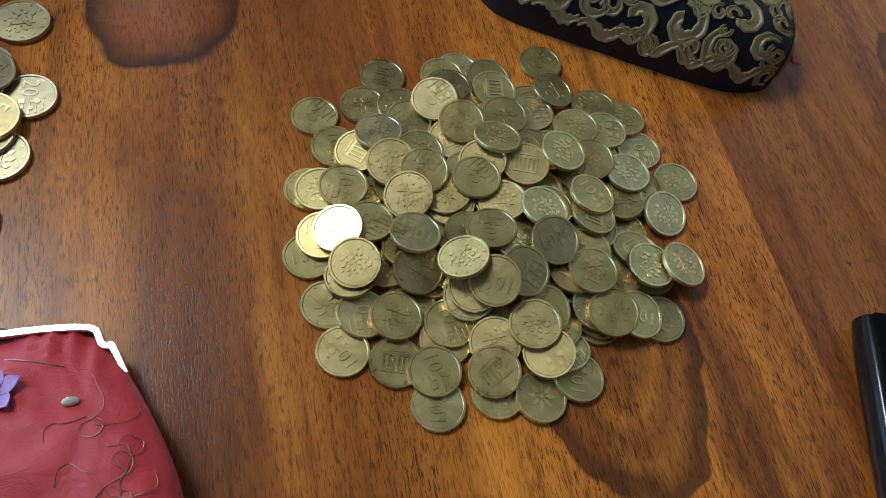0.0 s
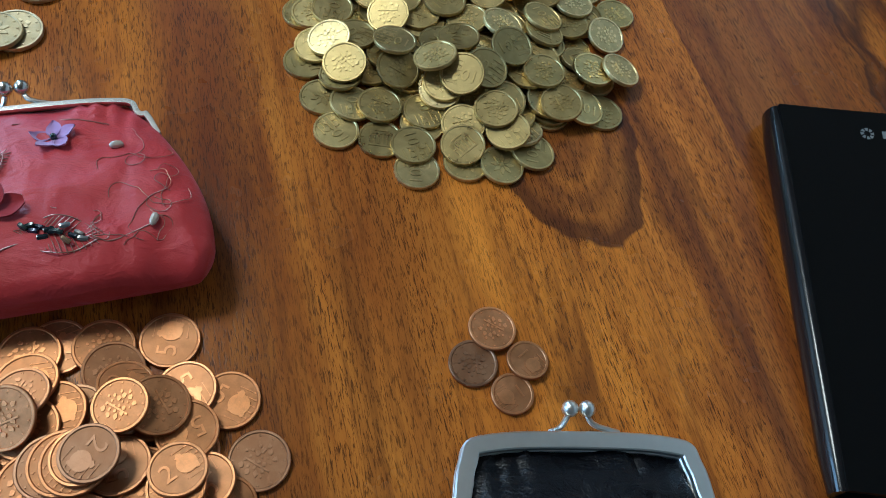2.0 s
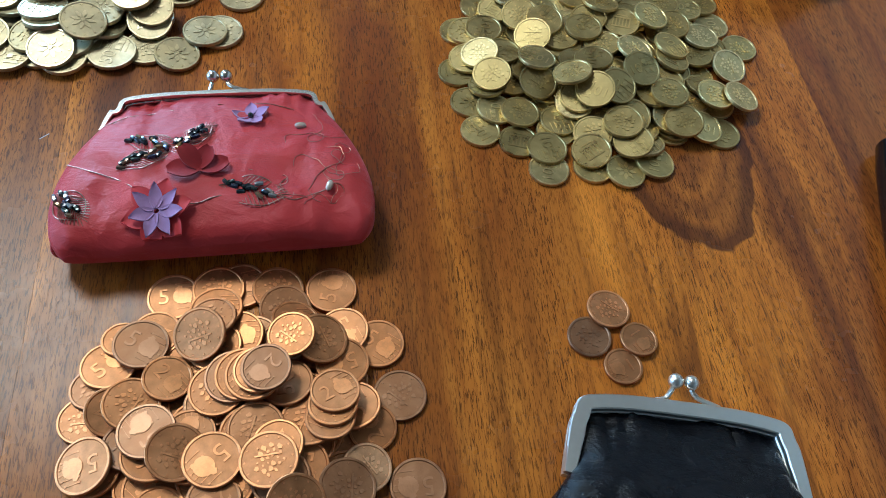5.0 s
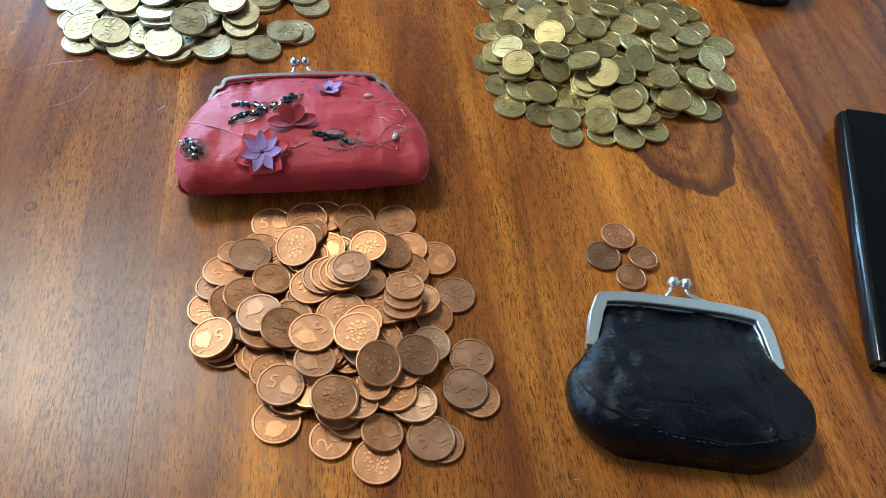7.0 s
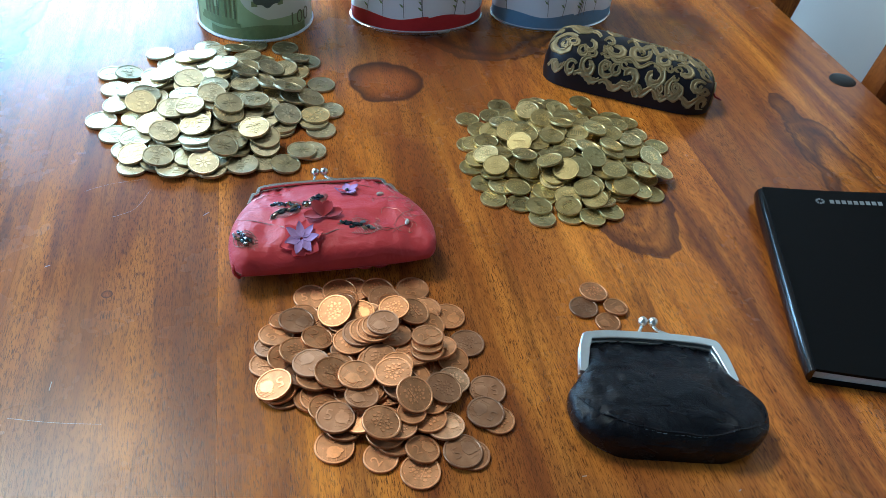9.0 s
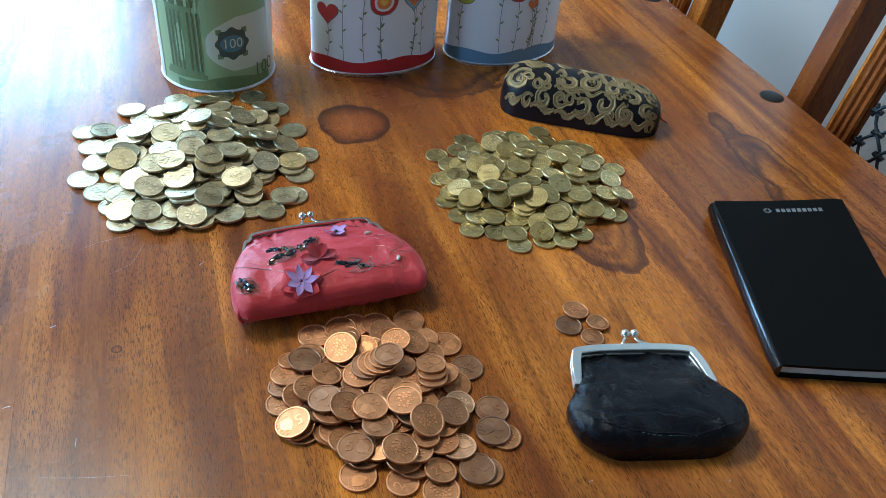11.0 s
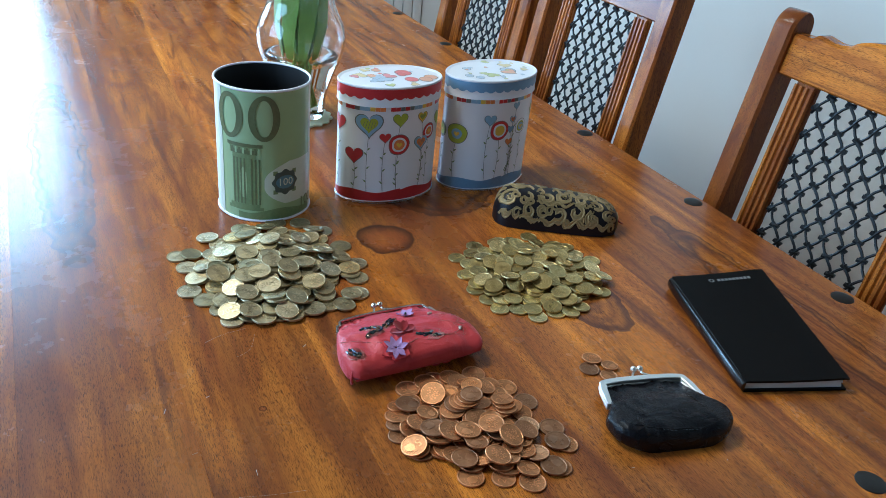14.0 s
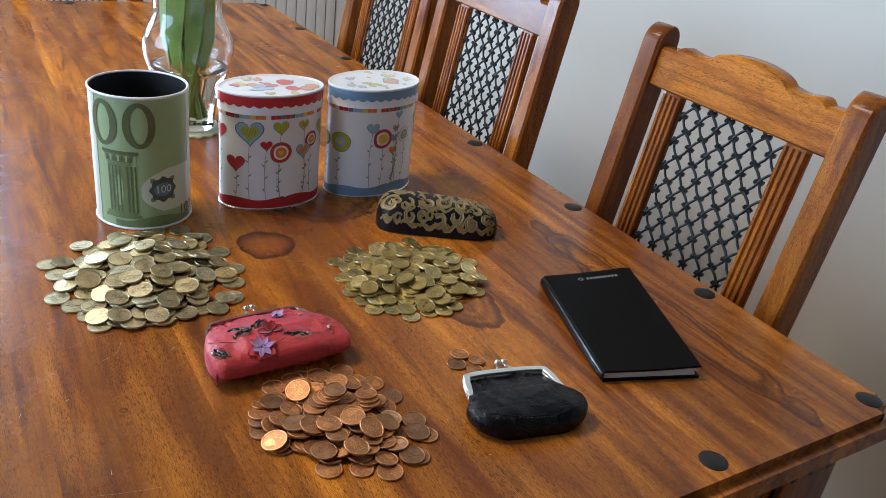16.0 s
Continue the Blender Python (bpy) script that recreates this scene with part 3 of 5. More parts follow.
class Skin:
    """Places flat drawings on the side of an oval tin: u metres round from the front, v metres up."""

    def __init__(self, a, b, proud=0.00025):
        self.a, self.b, self.proud = a, b, proud
        n = 720
        th = [-math.pi / 2 + 2 * math.pi * i / n for i in range(n + 1)]
        s = [0.0]
        for p, q in zip(th, th[1:]):
            s.append(s[-1] + math.hypot(a * (math.cos(q) - math.cos(p)), b * (math.sin(q) - math.sin(p))))
        self.th, self.s = np.array(th), np.array(s)

    def at(self, u, v, lift=0.0):
        t = float(np.interp(u % self.s[-1], self.s, self.th))
        nx, ny = math.cos(t) / self.a, math.sin(t) / self.b
        k = (self.proud + lift) / math.hypot(nx, ny)
        return (self.a * math.cos(t) + nx * k, self.b * math.sin(t) + ny * k, v)

    def patch(self, outline, lift=0.0, rows=5):
        """A filled shape: rings from the outline to its middle."""
        bm = bmesh.new()
        cu, cv = sum(p[0] for p in outline) / len(outline), sum(p[1] for p in outline) / len(outline)
        rings = [[self.at(cu + (u - cu) * k, cv + (v - cv) * k, lift) for u, v in outline] for k in [1 - i / rows for i in range(rows)] + [0.02]]
        return loft(bm, rings, True, False)

    def strip(self, u0, u1, low, high, n=120, lift=0.0):
        bm = bmesh.new()
        rings = []
        for i in range(n + 1):
            u = u0 + (u1 - u0) * i / n
            l, h = low(u), high(u)
            rings.append([self.at(u, l + (h - l) * k / 4, lift) for k in range(5)])
        return loft(bm, rings, False, False)

    def line(self, pts, w, lift=0.0):
        bm = bmesh.new()
        rings = []
        for i, (u, v) in enumerate(pts):
            p, q = pts[max(i - 1, 0)], pts[min(i + 1, len(pts) - 1)]
            d = Vector((q[0] - p[0], q[1] - p[1])).normalized()
            rings.append([self.at(u - d.y * w / 2, v + d.x * w / 2, lift), self.at(u + d.y * w / 2, v - d.x * w / 2, lift)])
        return loft(bm, rings, False, False)

    def letters(self, body, size, u, v, lift=0.0, stretch=1.0):
        me = text_mesh(body, size)
        bm = bmesh.new()
        bm.from_mesh(me)
        bmesh.ops.subdivide_edges(bm, edges=[e for e in bm.edges if e.calc_length() > 0.004], cuts=3)
        bmesh.ops.triangulate(bm, faces=bm.faces)
        for w in bm.verts:
            w.co = self.at(u + w.co.x * stretch, v + w.co.y, lift)
        return bm


def heart(u, v, s, tilt=0.0):
    out = []
    for i in range(28):
        t = 2 * math.pi * i / 28
        x, y = 16 * math.sin(t) ** 3, 13 * math.cos(t) - 5 * math.cos(2 * t) - 2 * math.cos(3 * t) - math.cos(4 * t)
        x, y = x * s / 32, y * s / 32
        out.append((u + x * math.cos(tilt) - y * math.sin(tilt), v + x * math.sin(tilt) + y * math.cos(tilt)))
    return out


def disc(u, v, r, rv=None, n=28, wob=0.0):
    return [(u + r * (1 + wob * math.sin(3 * t + u * 900)) * math.cos(t), v + (rv or r) * (1 + wob * math.cos(2 * t)) * math.sin(t)) for t in [2 * math.pi * i / n for i in range(n)]]


def oval_tin(m, a, b, height, accent, label, flowers, rnd, round_by=0.0065):
    tin = thing("storage_tin", m, label, "tin", "printed tins")
    lid = 0.024
    part("body", loft(bmesh.new(), [oval(a - 0.002, b - 0.002, 0.0005), oval(a + 0.0006, b + 0.0006, 0.0), oval(a + 0.0010, b + 0.0010, 0.0016), oval(a, b, 0.0032), oval(a, b, height - lid + 0.004)]), M_WHITE_TIN, tin)
    part("bottom_seam", loft(bmesh.new(), [oval(a + 0.0002, b + 0.0002, 0.0001), oval(a + 0.0015, b + 0.0015, 0.0006), oval(a + 0.0015, b + 0.0015, 0.0020), oval(a + 0.0002, b + 0.0002, 0.0026)], True, False), M_TINSEAM, tin, "thin bare metal seam")
    al, bl = a + 0.0014, b + 0.0014
    top = part("lid", loft(bmesh.new(), [oval(al + 0.0006, bl + 0.0006, height - lid), oval(al, bl, height - lid + 0.001), oval(al, bl, height - 0.0022), oval(al + 0.0006, bl + 0.0006, height - 0.0012),
                                       oval(al - 0.0002, bl - 0.0002, height), oval(al - 0.0016, bl - 0.0016, height - 0.0002), oval(al - 0.003, bl - 0.003, height - 0.0014), oval(0.3 * al, 0.3 * bl, height - 0.0014)]), M_WHITE_TIN, tin, "white lid printed with hearts")
    sk, lk = Skin(a, b), Skin(al, bl)
    L, LL = sk.s[-1], lk.s[-1]
    part("scalloped_band", lk.strip(0, LL, lambda u: height - 0.0125 - 0.0028 * abs(math.sin(u * 260)), lambda u: height - 0.0026, 260), accent, top)
    part("wavy_base_print", sk.strip(0, L, lambda u: 0.0034, lambda u: 0.0155 + 0.0022 * math.sin(u * 95) + 0.0012 * math.sin(u * 41 + 1), 200), accent, tin)
    for i in range(56):
        u = L * i / 56
        part("check_print", sk.strip(u, u + L / 56 * 0.97, lambda w: height - lid - 0.0055, lambda w: height - lid - 0.0005, 3), (M_RED, M_WHITE_TIN, M_ORANGE, M_YELLOW, M_SKYBLUE, M_INK)[(i * 5 + i // 3) % 6], tin)
    for u, v, s, kind, c1, c2 in flowers:
        u, s = u - round_by, s * 1.24
        base = 0.016
        bend = 0.003 * math.sin(u * 300)
        pts = [(u + bend * math.sin(3 * k / 12.0), base + (v - s * 0.45 - base) * k / 12) for k in range(13)]
        part("stem_print", sk.line(pts, 0.0005, 0.0001), M_INK, tin)
        for k in (2, 5, 8, 9):
            pu, pv = pts[k]
            part("leaf_print", sk.patch([(pu + dx, pv + dv) for dx, dv in ((0, 0), (0.0020, 0.0004), (0.0042, 0.0036), (0.0014, 0.0026))] if k % 2 else [(pu + dx, pv + dv) for dx, dv in ((0, 0), (-0.0020, 0.0004), (-0.0042, 0.0036), (-0.0014, 0.0026))], 0.0001, 2), M_CAN_MID, tin)
        if kind == "heart":
            part("outline_print", sk.patch(heart(u, v - 0.0002, s * 1.09, 0.06 * math.sin(700 * u)), 0.00015), M_INK, tin)
            part("heart_print", sk.patch(heart(u, v, s, 0.06 * math.sin(700 * u)), 0.0002), c1, tin)
            if c2:
                part("heart_print", sk.patch(heart(u, v, s * 0.66), 0.0004), c2, tin)
                for k in range(-2, 3):
                    w = 0.17 * s * (1 - 0.22 * abs(k))
                    part("hatch_print", sk.line([(u + 0.1 * s * k - 0.2 * w, v - w), (u + 0.1 * s * k + 0.3 * w, v + w)], 0.0005, 0.0005), M_INK, tin)
        else:
            part("outline_print", sk.patch(disc(u, v, s * 0.535, None, 28, 0.04), 0.00015), M_INK, tin)
            part("ring_print", sk.patch(disc(u, v, s / 2, None, 28, 0.04), 0.0002), c1, tin)
            part("ring_print", sk.patch(disc(u, v, s * 0.37, None, 28, 0.04), 0.0004), M_WHITE_TIN if c1 is M_RED else M_LIME, tin)
            part("ring_print", sk.patch(disc(u, v, s * 0.27, None, 28, 0.04), 0.0006), c2, tin)
            part("heart_print", sk.patch(heart(u, v, s * 0.3), 0.0008), M_YELLOW, tin)
    # the lid's loose hearts
    for k in range(22):
        r, t = math.sqrt(rnd.random()) * 0.86, rnd.random() * 6.28
        cx, cy, s = al * r * math.cos(t), bl * r * math.sin(t), rnd.choice((0.006, 0.012, 0.018, 0.022))
        shape = heart(0, 0, s, rnd.random() * 6.28) if k % 3 else disc(0, 0, s * 0.45)
        if max(((x + cx) / al) ** 2 + ((y + cy) / bl) ** 2 for x, y in shape) > 0.93:
            continue
        z = height - 0.0012 + 0.00008 * k / 8
        bm = bmesh.new()
        loft(bm, [[(cx + x * q, cy + y * q, z) for x, y in shape] for q in (1, 0.5, 0.05)], True, False)
        rim = bmesh.new()
        loft(rim, [[(cx + x * q, cy + y * q, z - 0.00004) for x, y in shape] for q in (1.09, 0.9)], True, False)
        part("outline_print", rim, M_INK, top)
        part("lid_print", bm, M_PALES[k % 6] if accent is M_RED else M_PALES[(1, 2, 5, 1, 3, 2)[k % 6]], top)
    return tin


A, B, H = 0.0655, 0.043, 0.149
red_flowers = ((-0.054, 0.063, 0.018, "heart", M_RED, None), (-0.037, 0.103, 0.026, "heart", M_SKYBLUE, M_LIME), (-0.017, 0.087, 0.011, "heart", M_RED, None), (0.001, 0.077, 0.021, "ring", M_RED, M_ORANGE),
               (0.001, 0.109, 0.015, "heart", M_LIME, None), (0.033, 0.076, 0.017, "heart", M_SKYBLUE, M_ORANGE), (0.033, 0.109, 0.012, "heart", M_YELLOW, M_LIME), (0.046, 0.088, 0.016, "ring", M_RED, M_ORANGE), (-0.078, 0.1, 0.018, "heart", M_RED, None),
               (0.07, 0.1, 0.02, "heart", M_LIME, None), (0.1, 0.08, 0.02, "ring", M_RED, M_ORANGE), (-0.11, 0.08, 0.02, "heart", M_SKYBLUE, None))
blue_flowers = ((-0.058, 0.077, 0.021, "ring", M_LIME, M_SKYBLUE), (-0.016, 0.098, 0.013, "heart", M_SKYBLUE, None), (-0.001, 0.083, 0.021, "ring", M_RED, M_YELLOW), (0.016, 0.066, 0.009, "heart", M_ORANGE, None), (0.017, 0.083, 0.009, "heart", M_BLUE, None),
                (0.019, 0.096, 0.009, "heart", M_SKYBLUE, M_ORANGE), (0.023, 0.114, 0.009, "heart", M_SKYBLUE, None), (0.036, 0.084, 0.016, "ring", M_WHITE_TIN, M_SKYBLUE), (-0.085, 0.076, 0.016, "ring", M_CAN_MID, M_LIME), (0.07, 0.1, 0.018, "heart", M_LIME, None), (0.1, 0.08, 0.02, "ring", M_LIME, M_YELLOW))
oval_tin(pose(-0.057, 0.418, TOP, 0, 0, 4), A, B, H, M_RED, "white oval tin printed with hearts and a red scalloped lid band", red_flowers, random.Random(4))
oval_tin(pose(0.085, 0.421, TOP, 0, 0, 11), A, B, H, M_BLUE, "white oval tin printed with hearts and a blue scalloped lid band", blue_flowers, random.Random(9), 0.0115)

R, CH = 0.0530, 0.158
can = thing("money_can", pose(-0.214, 0.416, TOP, 0, 0, -15), "open cylindrical tin can printed like a green banknote", "can")
part("wall", lathe(bmesh.new(), ((R, 0.003), (R, CH - 0.003))), M_CAN, can)
# inner wall in near black: the shade within the can is its colour
part("inside", lathe(bmesh.new(), ((R - 0.0012, CH - 0.002), (R - 0.0012, 0.002), (0.0005, 0.002))), M_INSIDE, can, "inside coloured near black to stand for its shade")
for z, nm in ((0.0016, "bottom_seam"), (CH - 0.0016, "rim")):
    part(nm, lathe(bmesh.new(), [(R + 0.0002 + 0.0014 * math.cos(t), z + 0.0016 * math.sin(t)) for t in [2 * math.pi * i / 10 for i in range(11)]]), M_WHITE_TIN, can, "white rolled tin edge")
cs = Skin(R, R)
# u grows to the right as seen from the front
part("pale_field", cs.strip(0.001, 0.0655, lambda u: 0.047 - 0.025 * min(1.0, (u - 0.0005) / 0.024) ** 0.42, lambda u: 0.047 + 0.027 * min(1.0, (u - 0.0005) / 0.030) ** 0.38, 60, 0.00009), M_CAN_PALE, can)
part("edge_field", cs.strip(0.066, 0.082, lambda u: 0.0035, lambda u: CH - 0.0035, 30, 0.00006), M_CAN_PALE, can)
part("edge_field", cs.strip(-0.075, -0.052, lambda u: 0.0035, lambda u: CH - 0.0035, 30, 0.00006), M_CAN_PALE, can)
part("shade_band", cs.strip(-0.03, 0.0655, lambda u: 0.0035, lambda u: 0.014 + 0.003 * math.sin(u * 80), 40, 0.00012), M_CAN_MID, can)
for u in (-0.0390, 0.0018):
    outer, inner = disc(u, 0.1255, 0.0174, 0.0262, 40), disc(u, 0.1255, 0.0094, 0.0208, 40)
    bm = loft(bmesh.new(), [[cs.at(*p, 0.0003) for p in outer], [cs.at(*p, 0.0003) for p in inner]], True, False)
    part("numeral_print", bm, M_CAN_DARK, can, "large dark green digit nought")
for z0, z1, u0, u1 in ((0.0915, 0.0955, -0.043, -0.0005), (0.088, 0.0915, -0.041, -0.003), (0.083, 0.088, -0.038, -0.007), (0.078, 0.083, -0.036, -0.009), (0.018, 0.022, -0.040, -0.004), (0.014, 0.018, -0.043, 0.0)):
    part("capital_print", cs.strip(u0, u1, lambda u: z0, lambda u: z1, 16, 0.0002), M_CAN_DARK if int(z0 * 1000) % 2 else M_CAN_MID, can)
part("column_print", cs.strip(-0.036, -0.009, lambda u: 0.022, lambda u: 0.078, 16, 0.0001), M_CAN_MID, can)
for k in range(7):
    u = -0.035 + 0.0043 * k + (0.004 if k > 3 else 0)
    part("flute_print", cs.strip(u, u + 0.0019, lambda w: 0.022, lambda w: 0.078, 3, 0.0003), M_CAN_DARK, can)
for k in range(9):
    u = -0.0415 + 0.0045 * k
    part("dentil_print", cs.strip(u, u + 0.0024, lambda w: 0.0835, lambda w: 0.0905, 3, 0.00035), M_CAN_DARK if k % 2 else M_CAN, can)
for k in range(4):
    a = math.pi / 4 + math.pi / 2 * k
    cu, cv = 0.0250 + 0.0165 * math.cos(a), 0.049 + 0.0165 * math.sin(a)
    part("seal_print", cs.patch([(cu - 0.0026, cv - 0.0026), (cu + 0.0026, cv - 0.0026), (cu + 0.0026, cv + 0.0026), (cu - 0.0026, cv + 0.0026)], 0.00016, 2), M_CAN_MID, can)
part("figure_print", cs.patch([(-0.026, 0.03), (-0.02, 0.03), (-0.0185, 0.045), (-0.019, 0.06), (-0.023, 0.068), (-0.027, 0.06), (-0.0275, 0.045)], 0.00026), M_CAN, can)
part("seal_print", cs.patch([(0.0250 + (0.0150 + 0.0011 * math.cos(8 * t)) * math.cos(t), 0.049 + (0.0148 + 0.0011 * math.cos(8 * t)) * math.sin(t)) for t in [2 * math.pi * i / 64 for i in range(64)]], 0.0002), M_CAN_SEAL, can)
part("seal_print", cs.patch(disc(0.0250, 0.049, 0.0112, 0.0082, 24), 0.0004), M_CAN_BLUE, can)
part("numeral_print", cs.letters("100", 0.0128, 0.0250, 0.049, 0.0006), M_CAN_PALE, can, "small pale number 100 in the seal")
part("numeral_print", cs.letters("100", 0.0185, 0.058, 0.017, 0.0003), M_CAN_DARK, can, "dark green number 100")


# ---- vase on its coaster ----
coaster = bmesh.new()
edge = [(0.046 + 0.0022 * math.cos(16 * t)) for t in [2 * math.pi * i / 128 for i in range(128)]]
loft(coaster, [[(r * k * math.cos(2 * math.pi * i / 128), r * k * math.sin(2 * math.pi * i / 128), z) for i, r in enumerate(edge)] for k, z in ((0.98, 0.0), (1.0, 0.001), (1.0, 0.0032), (0.97, 0.0042))])
cob = part("coaster", coaster, M_COASTER)
cob.matrix_world = pose(-0.086, 0.688, TOP)
tagged(cob, "cream coaster with a scalloped edge under the vase", "coaster")

vase = thing("flower_vase", pose(-0.086, 0.690, TOP + 0.0043), "clear glass vase half filled with water, holding green stems", "vase")
outer = ((0.030, 0.0), (0.0345, 0.002), (0.036, 0.012), (0.039, 0.035), (0.049, 0.065), (0.0605, 0.095), (0.065, 0.118), (0.062, 0.138), (0.052, 0.160), (0.0475, 0.176), (0.050, 0.196), (0.060, 0.225), (0.066, 0.238))
outer = [(v.x, v.y) for v in smooth_path([(r, z, 0) for r, z in outer], 4)]
inner = [(max(0.001, r - 0.003), z) for r, z in outer if z > 0.012]
part("glass_body", lathe(bmesh.new(), [(0.0005, 0.0)] + outer + inner[::-1] + [(0.0005, 0.0125)], 56), M_GLASS, vase)
wl = 0.094
water = [(r - 0.0002, z) for r, z in inner if z < wl]
part("water", lathe(bmesh.new(), [(0.0005, 0.0128)] + water + [(water[-1][0], wl), (0.0005, wl)], 56), M_WATER, vase, "clear water")
rv = random.Random(12)
for k in range(6):
    a = 2 * math.pi * k / 6 + rv.uniform(-0.2, 0.2)
    r0, r1 = rv.uniform(0.004, 0.022), rv.uniform(0.012, 0.034)
    tw = a + rv.uniform(1.6, 3.4)
    pts = smooth_path([(r0 * math.cos(a), r0 * math.sin(a), 0.016), (0.5 * (r0 * math.cos(a) + r1 * math.cos(tw)), 0.5 * (r0 * math.sin(a) + r1 * math.sin(tw)), 0.1), (r1 * math.cos(tw), r1 * math.sin(tw), 0.178), (1.9 * r1 * math.cos(tw), 1.9 * r1 * math.sin(tw), 0.31)])
    part("stem", tube(bmesh.new(), pts, rv.uniform(0.0030, 0.0040), 8), M_STEM, vase)
for k in range(9):
    a = 2 * math.pi * k / 9 + 0.3
    bm = bmesh.new()
    rings = []
    for i in range(13):
        t = i / 12
        r, z = (0.052 if t < 0.35 else 0.044) * min(1, 0.5 + t) - 0.012 * t, 0.085 + 0.2 * t
        r = min(r, 0.036) if z > 0.15 else r
        w = 0.0125 * math.sin(math.pi * (0.08 + 0.9 * t)) ** 0.7
        b = a + 0.5 * t
        c, s = math.cos(b), math.sin(b)
        rings.append([(r * c - s * w * q, r * s + c * w * q, z + 0.002 * abs(q)) for q in (-1, -0.5, 0, 0.5, 1)] + [((r + 0.0008) * c - s * w * q, (r + 0.0008) * s + c * w * q, z + 0.002 * abs(q)) for q in (1, 0.5, 0, -0.5, -1)])
    part("leaf", loft(bm, rings), M_STEM, vase)


# ---- pocket calendar ----
W, LEN = 0.107, 0.178
nb = thing("pocket_calendar", pose(0.0935, -0.0710, TOP, 0, 0, -17.8), "closed black pocket calendar with a glossy spine, cover slightly lifted", "notebook")


def cover_z(x, y):
    return 0.0125 + 0.002 * y / LEN + x / W * (0.0025 + 0.0095 * y / LEN) - 0.0012 * math.sin(math.pi * x / W)


def sheet(z_low, z_high, x0, x1, y0, y1, nx=12, ny=10):
    rings = []
    for j in range(ny + 1):
        y = y0 + (y1 - y0) * j / ny
        xs = [x0 + (x1 - x0) * i / nx for i in range(nx + 1)]
        rings.append([(x, y, z_high(x, y)) for x in xs] + [(x, y, z_low(x, y)) for x in xs[::-1]])
    return loft(bmesh.new(), rings)


part("front_cover", sheet(lambda x, y: cover_z(x, y) - 0.0022, lambda x, y: cover_z(x, y) - 0.0012 * (x / W > 0.985), 0.004, W, 0, LEN), M_COVER, nb)
part("back_cover", sheet(lambda x, y: 0.0002, lambda x, y: 0.0024, 0.004, W, 0, LEN), M_COVER, nb)
for k in range(6):
    part("page_block", sheet(lambda x, y: 0.0025 + k * (cover_z(x, y) - 0.0052) / 6, lambda x, y: 0.0025 + (k + 0.82) * (cover_z(x, y) - 0.0052) / 6, 0.0045, W - 0.004 - 0.0006 * (k % 3), 0.0025, LEN - 0.003), M_PAPER, nb)
rings = []
for j in range(13):
    y = LEN * j / 12
    e = 0.0012 * (1 if j in (0, 12) else 0)
    h = cover_z(0, y) / 2
    rings.append([(0.0043 - (0.0050 - e) * math.sin(math.pi * i / 12) ** 0.8, y, h - (h - 0.0002 - e) * math.cos(math.pi * i / 12)) for i in range(13)])
part("spine", loft(bmesh.new(), rings), plain("glossy_spine", (0.004, 0.0045, 0.006), 0.22, 0.0, 900.0, 0.2, 0.00004, 0.3), nb, "glossy rounded black spine")


def on_cover(name, pts2):
    bm = bmesh.new()
    loft(bm, [[(x, y, cover_z(x, y) + dz) for x, y in pts2] for dz in (0.00005, 0.00025)])
    part(name, bm, M_FOIL, nb, "", False)


for k in range(8):
    t = 2 * math.pi * k / 8
    cx, cy = 0.0430, 0.1650
    on_cover("emblem_mark", [(cx + r * math.cos(t + d), cy + r * math.sin(t + d)) for r, d in ((0.0016, -0.25), (0.0032, -0.2), (0.0032, 0.3), (0.0016, 0.2))])
for k in range(9):
    x = 0.0500 + 0.0042 * k
    on_cover("foil_bar", [(x, 0.1630), (x + 0.0028, 0.1630), (x + 0.0028, 0.1670), (x, 0.1670)])


# ---- clasp purses ----
class Pouch:
    """A soft bag from its clasp at y = 0 down to its foot; rows of (y, half-width, thickness)."""

    def __init__(self, rows, wrinkle, seed, px=0.55, pz=0.72, tuck=(-1.0, -2.0, 0.0)):
        self.rows, self.wrinkle, self.seed, self.px, self.pz, self.tuck = rows, wrinkle, seed, px, pz, tuck
        self.y = [r[0] for r in rows][::-1]
        self.w = [r[1] for r in rows][::-1]
        self.t = [r[2] for r in rows][::-1]

    def size(self, y):
        return float(np.interp(y, self.y, self.w)), float(np.interp(y, self.y, self.t))

    def top(self, x, y, lift=0.0):
        y = max(self.y[0] + 0.002, y)
        w, t = self.size(y)
        b = self.base(y)
        c = min(0.999, abs(x) / w) ** (1 / self.px)
        return (x, y, b + (t - b) / 2 * (1 + (1 - c * c) ** (self.pz / 2)) + lift + self.wave(x, y))

    def base(self, y):
        """How far the foot is tucked up off the table."""
        y0, y1, rise = self.tuck
        return rise * max(0.0, min(1.0, (y0 - y) / (y0 - y1))) ** 0.8

    def wave(self, x, y):
        return self.wrinkle * (noise.noise(Vector((x * 55, y * 32, self.seed))) + 0.5 * noise.noise(Vector((x * 150, y * 95, self.seed))))

    def body(self):
        pts = smooth_path([(y, w, t) for y, w, t in self.rows], 9)
        rings = []
        n = 96
        for y, w, t in pts:
            ring = []
            for i in range(n):
                a = 2 * math.pi * i / n
                ca, sa = math.cos(a), math.sin(a)
                x = w * math.copysign(abs(ca) ** self.px, ca)
                b = self.base(y)
                z = b + (t - b) / 2 * (1 + math.copysign(abs(sa) ** self.pz, sa))
                d = self.wave(x, y) * max(0.0, sa)
                pucker = 0.0010 * math.sin(x * 900) * max(0.0, 1 + y / 0.03) * max(0.0, sa)
                ring.append((x, y, max(0.0003, z + d + pucker)))
            rings.append(ring)
        return loft(bmesh.new(), rings)


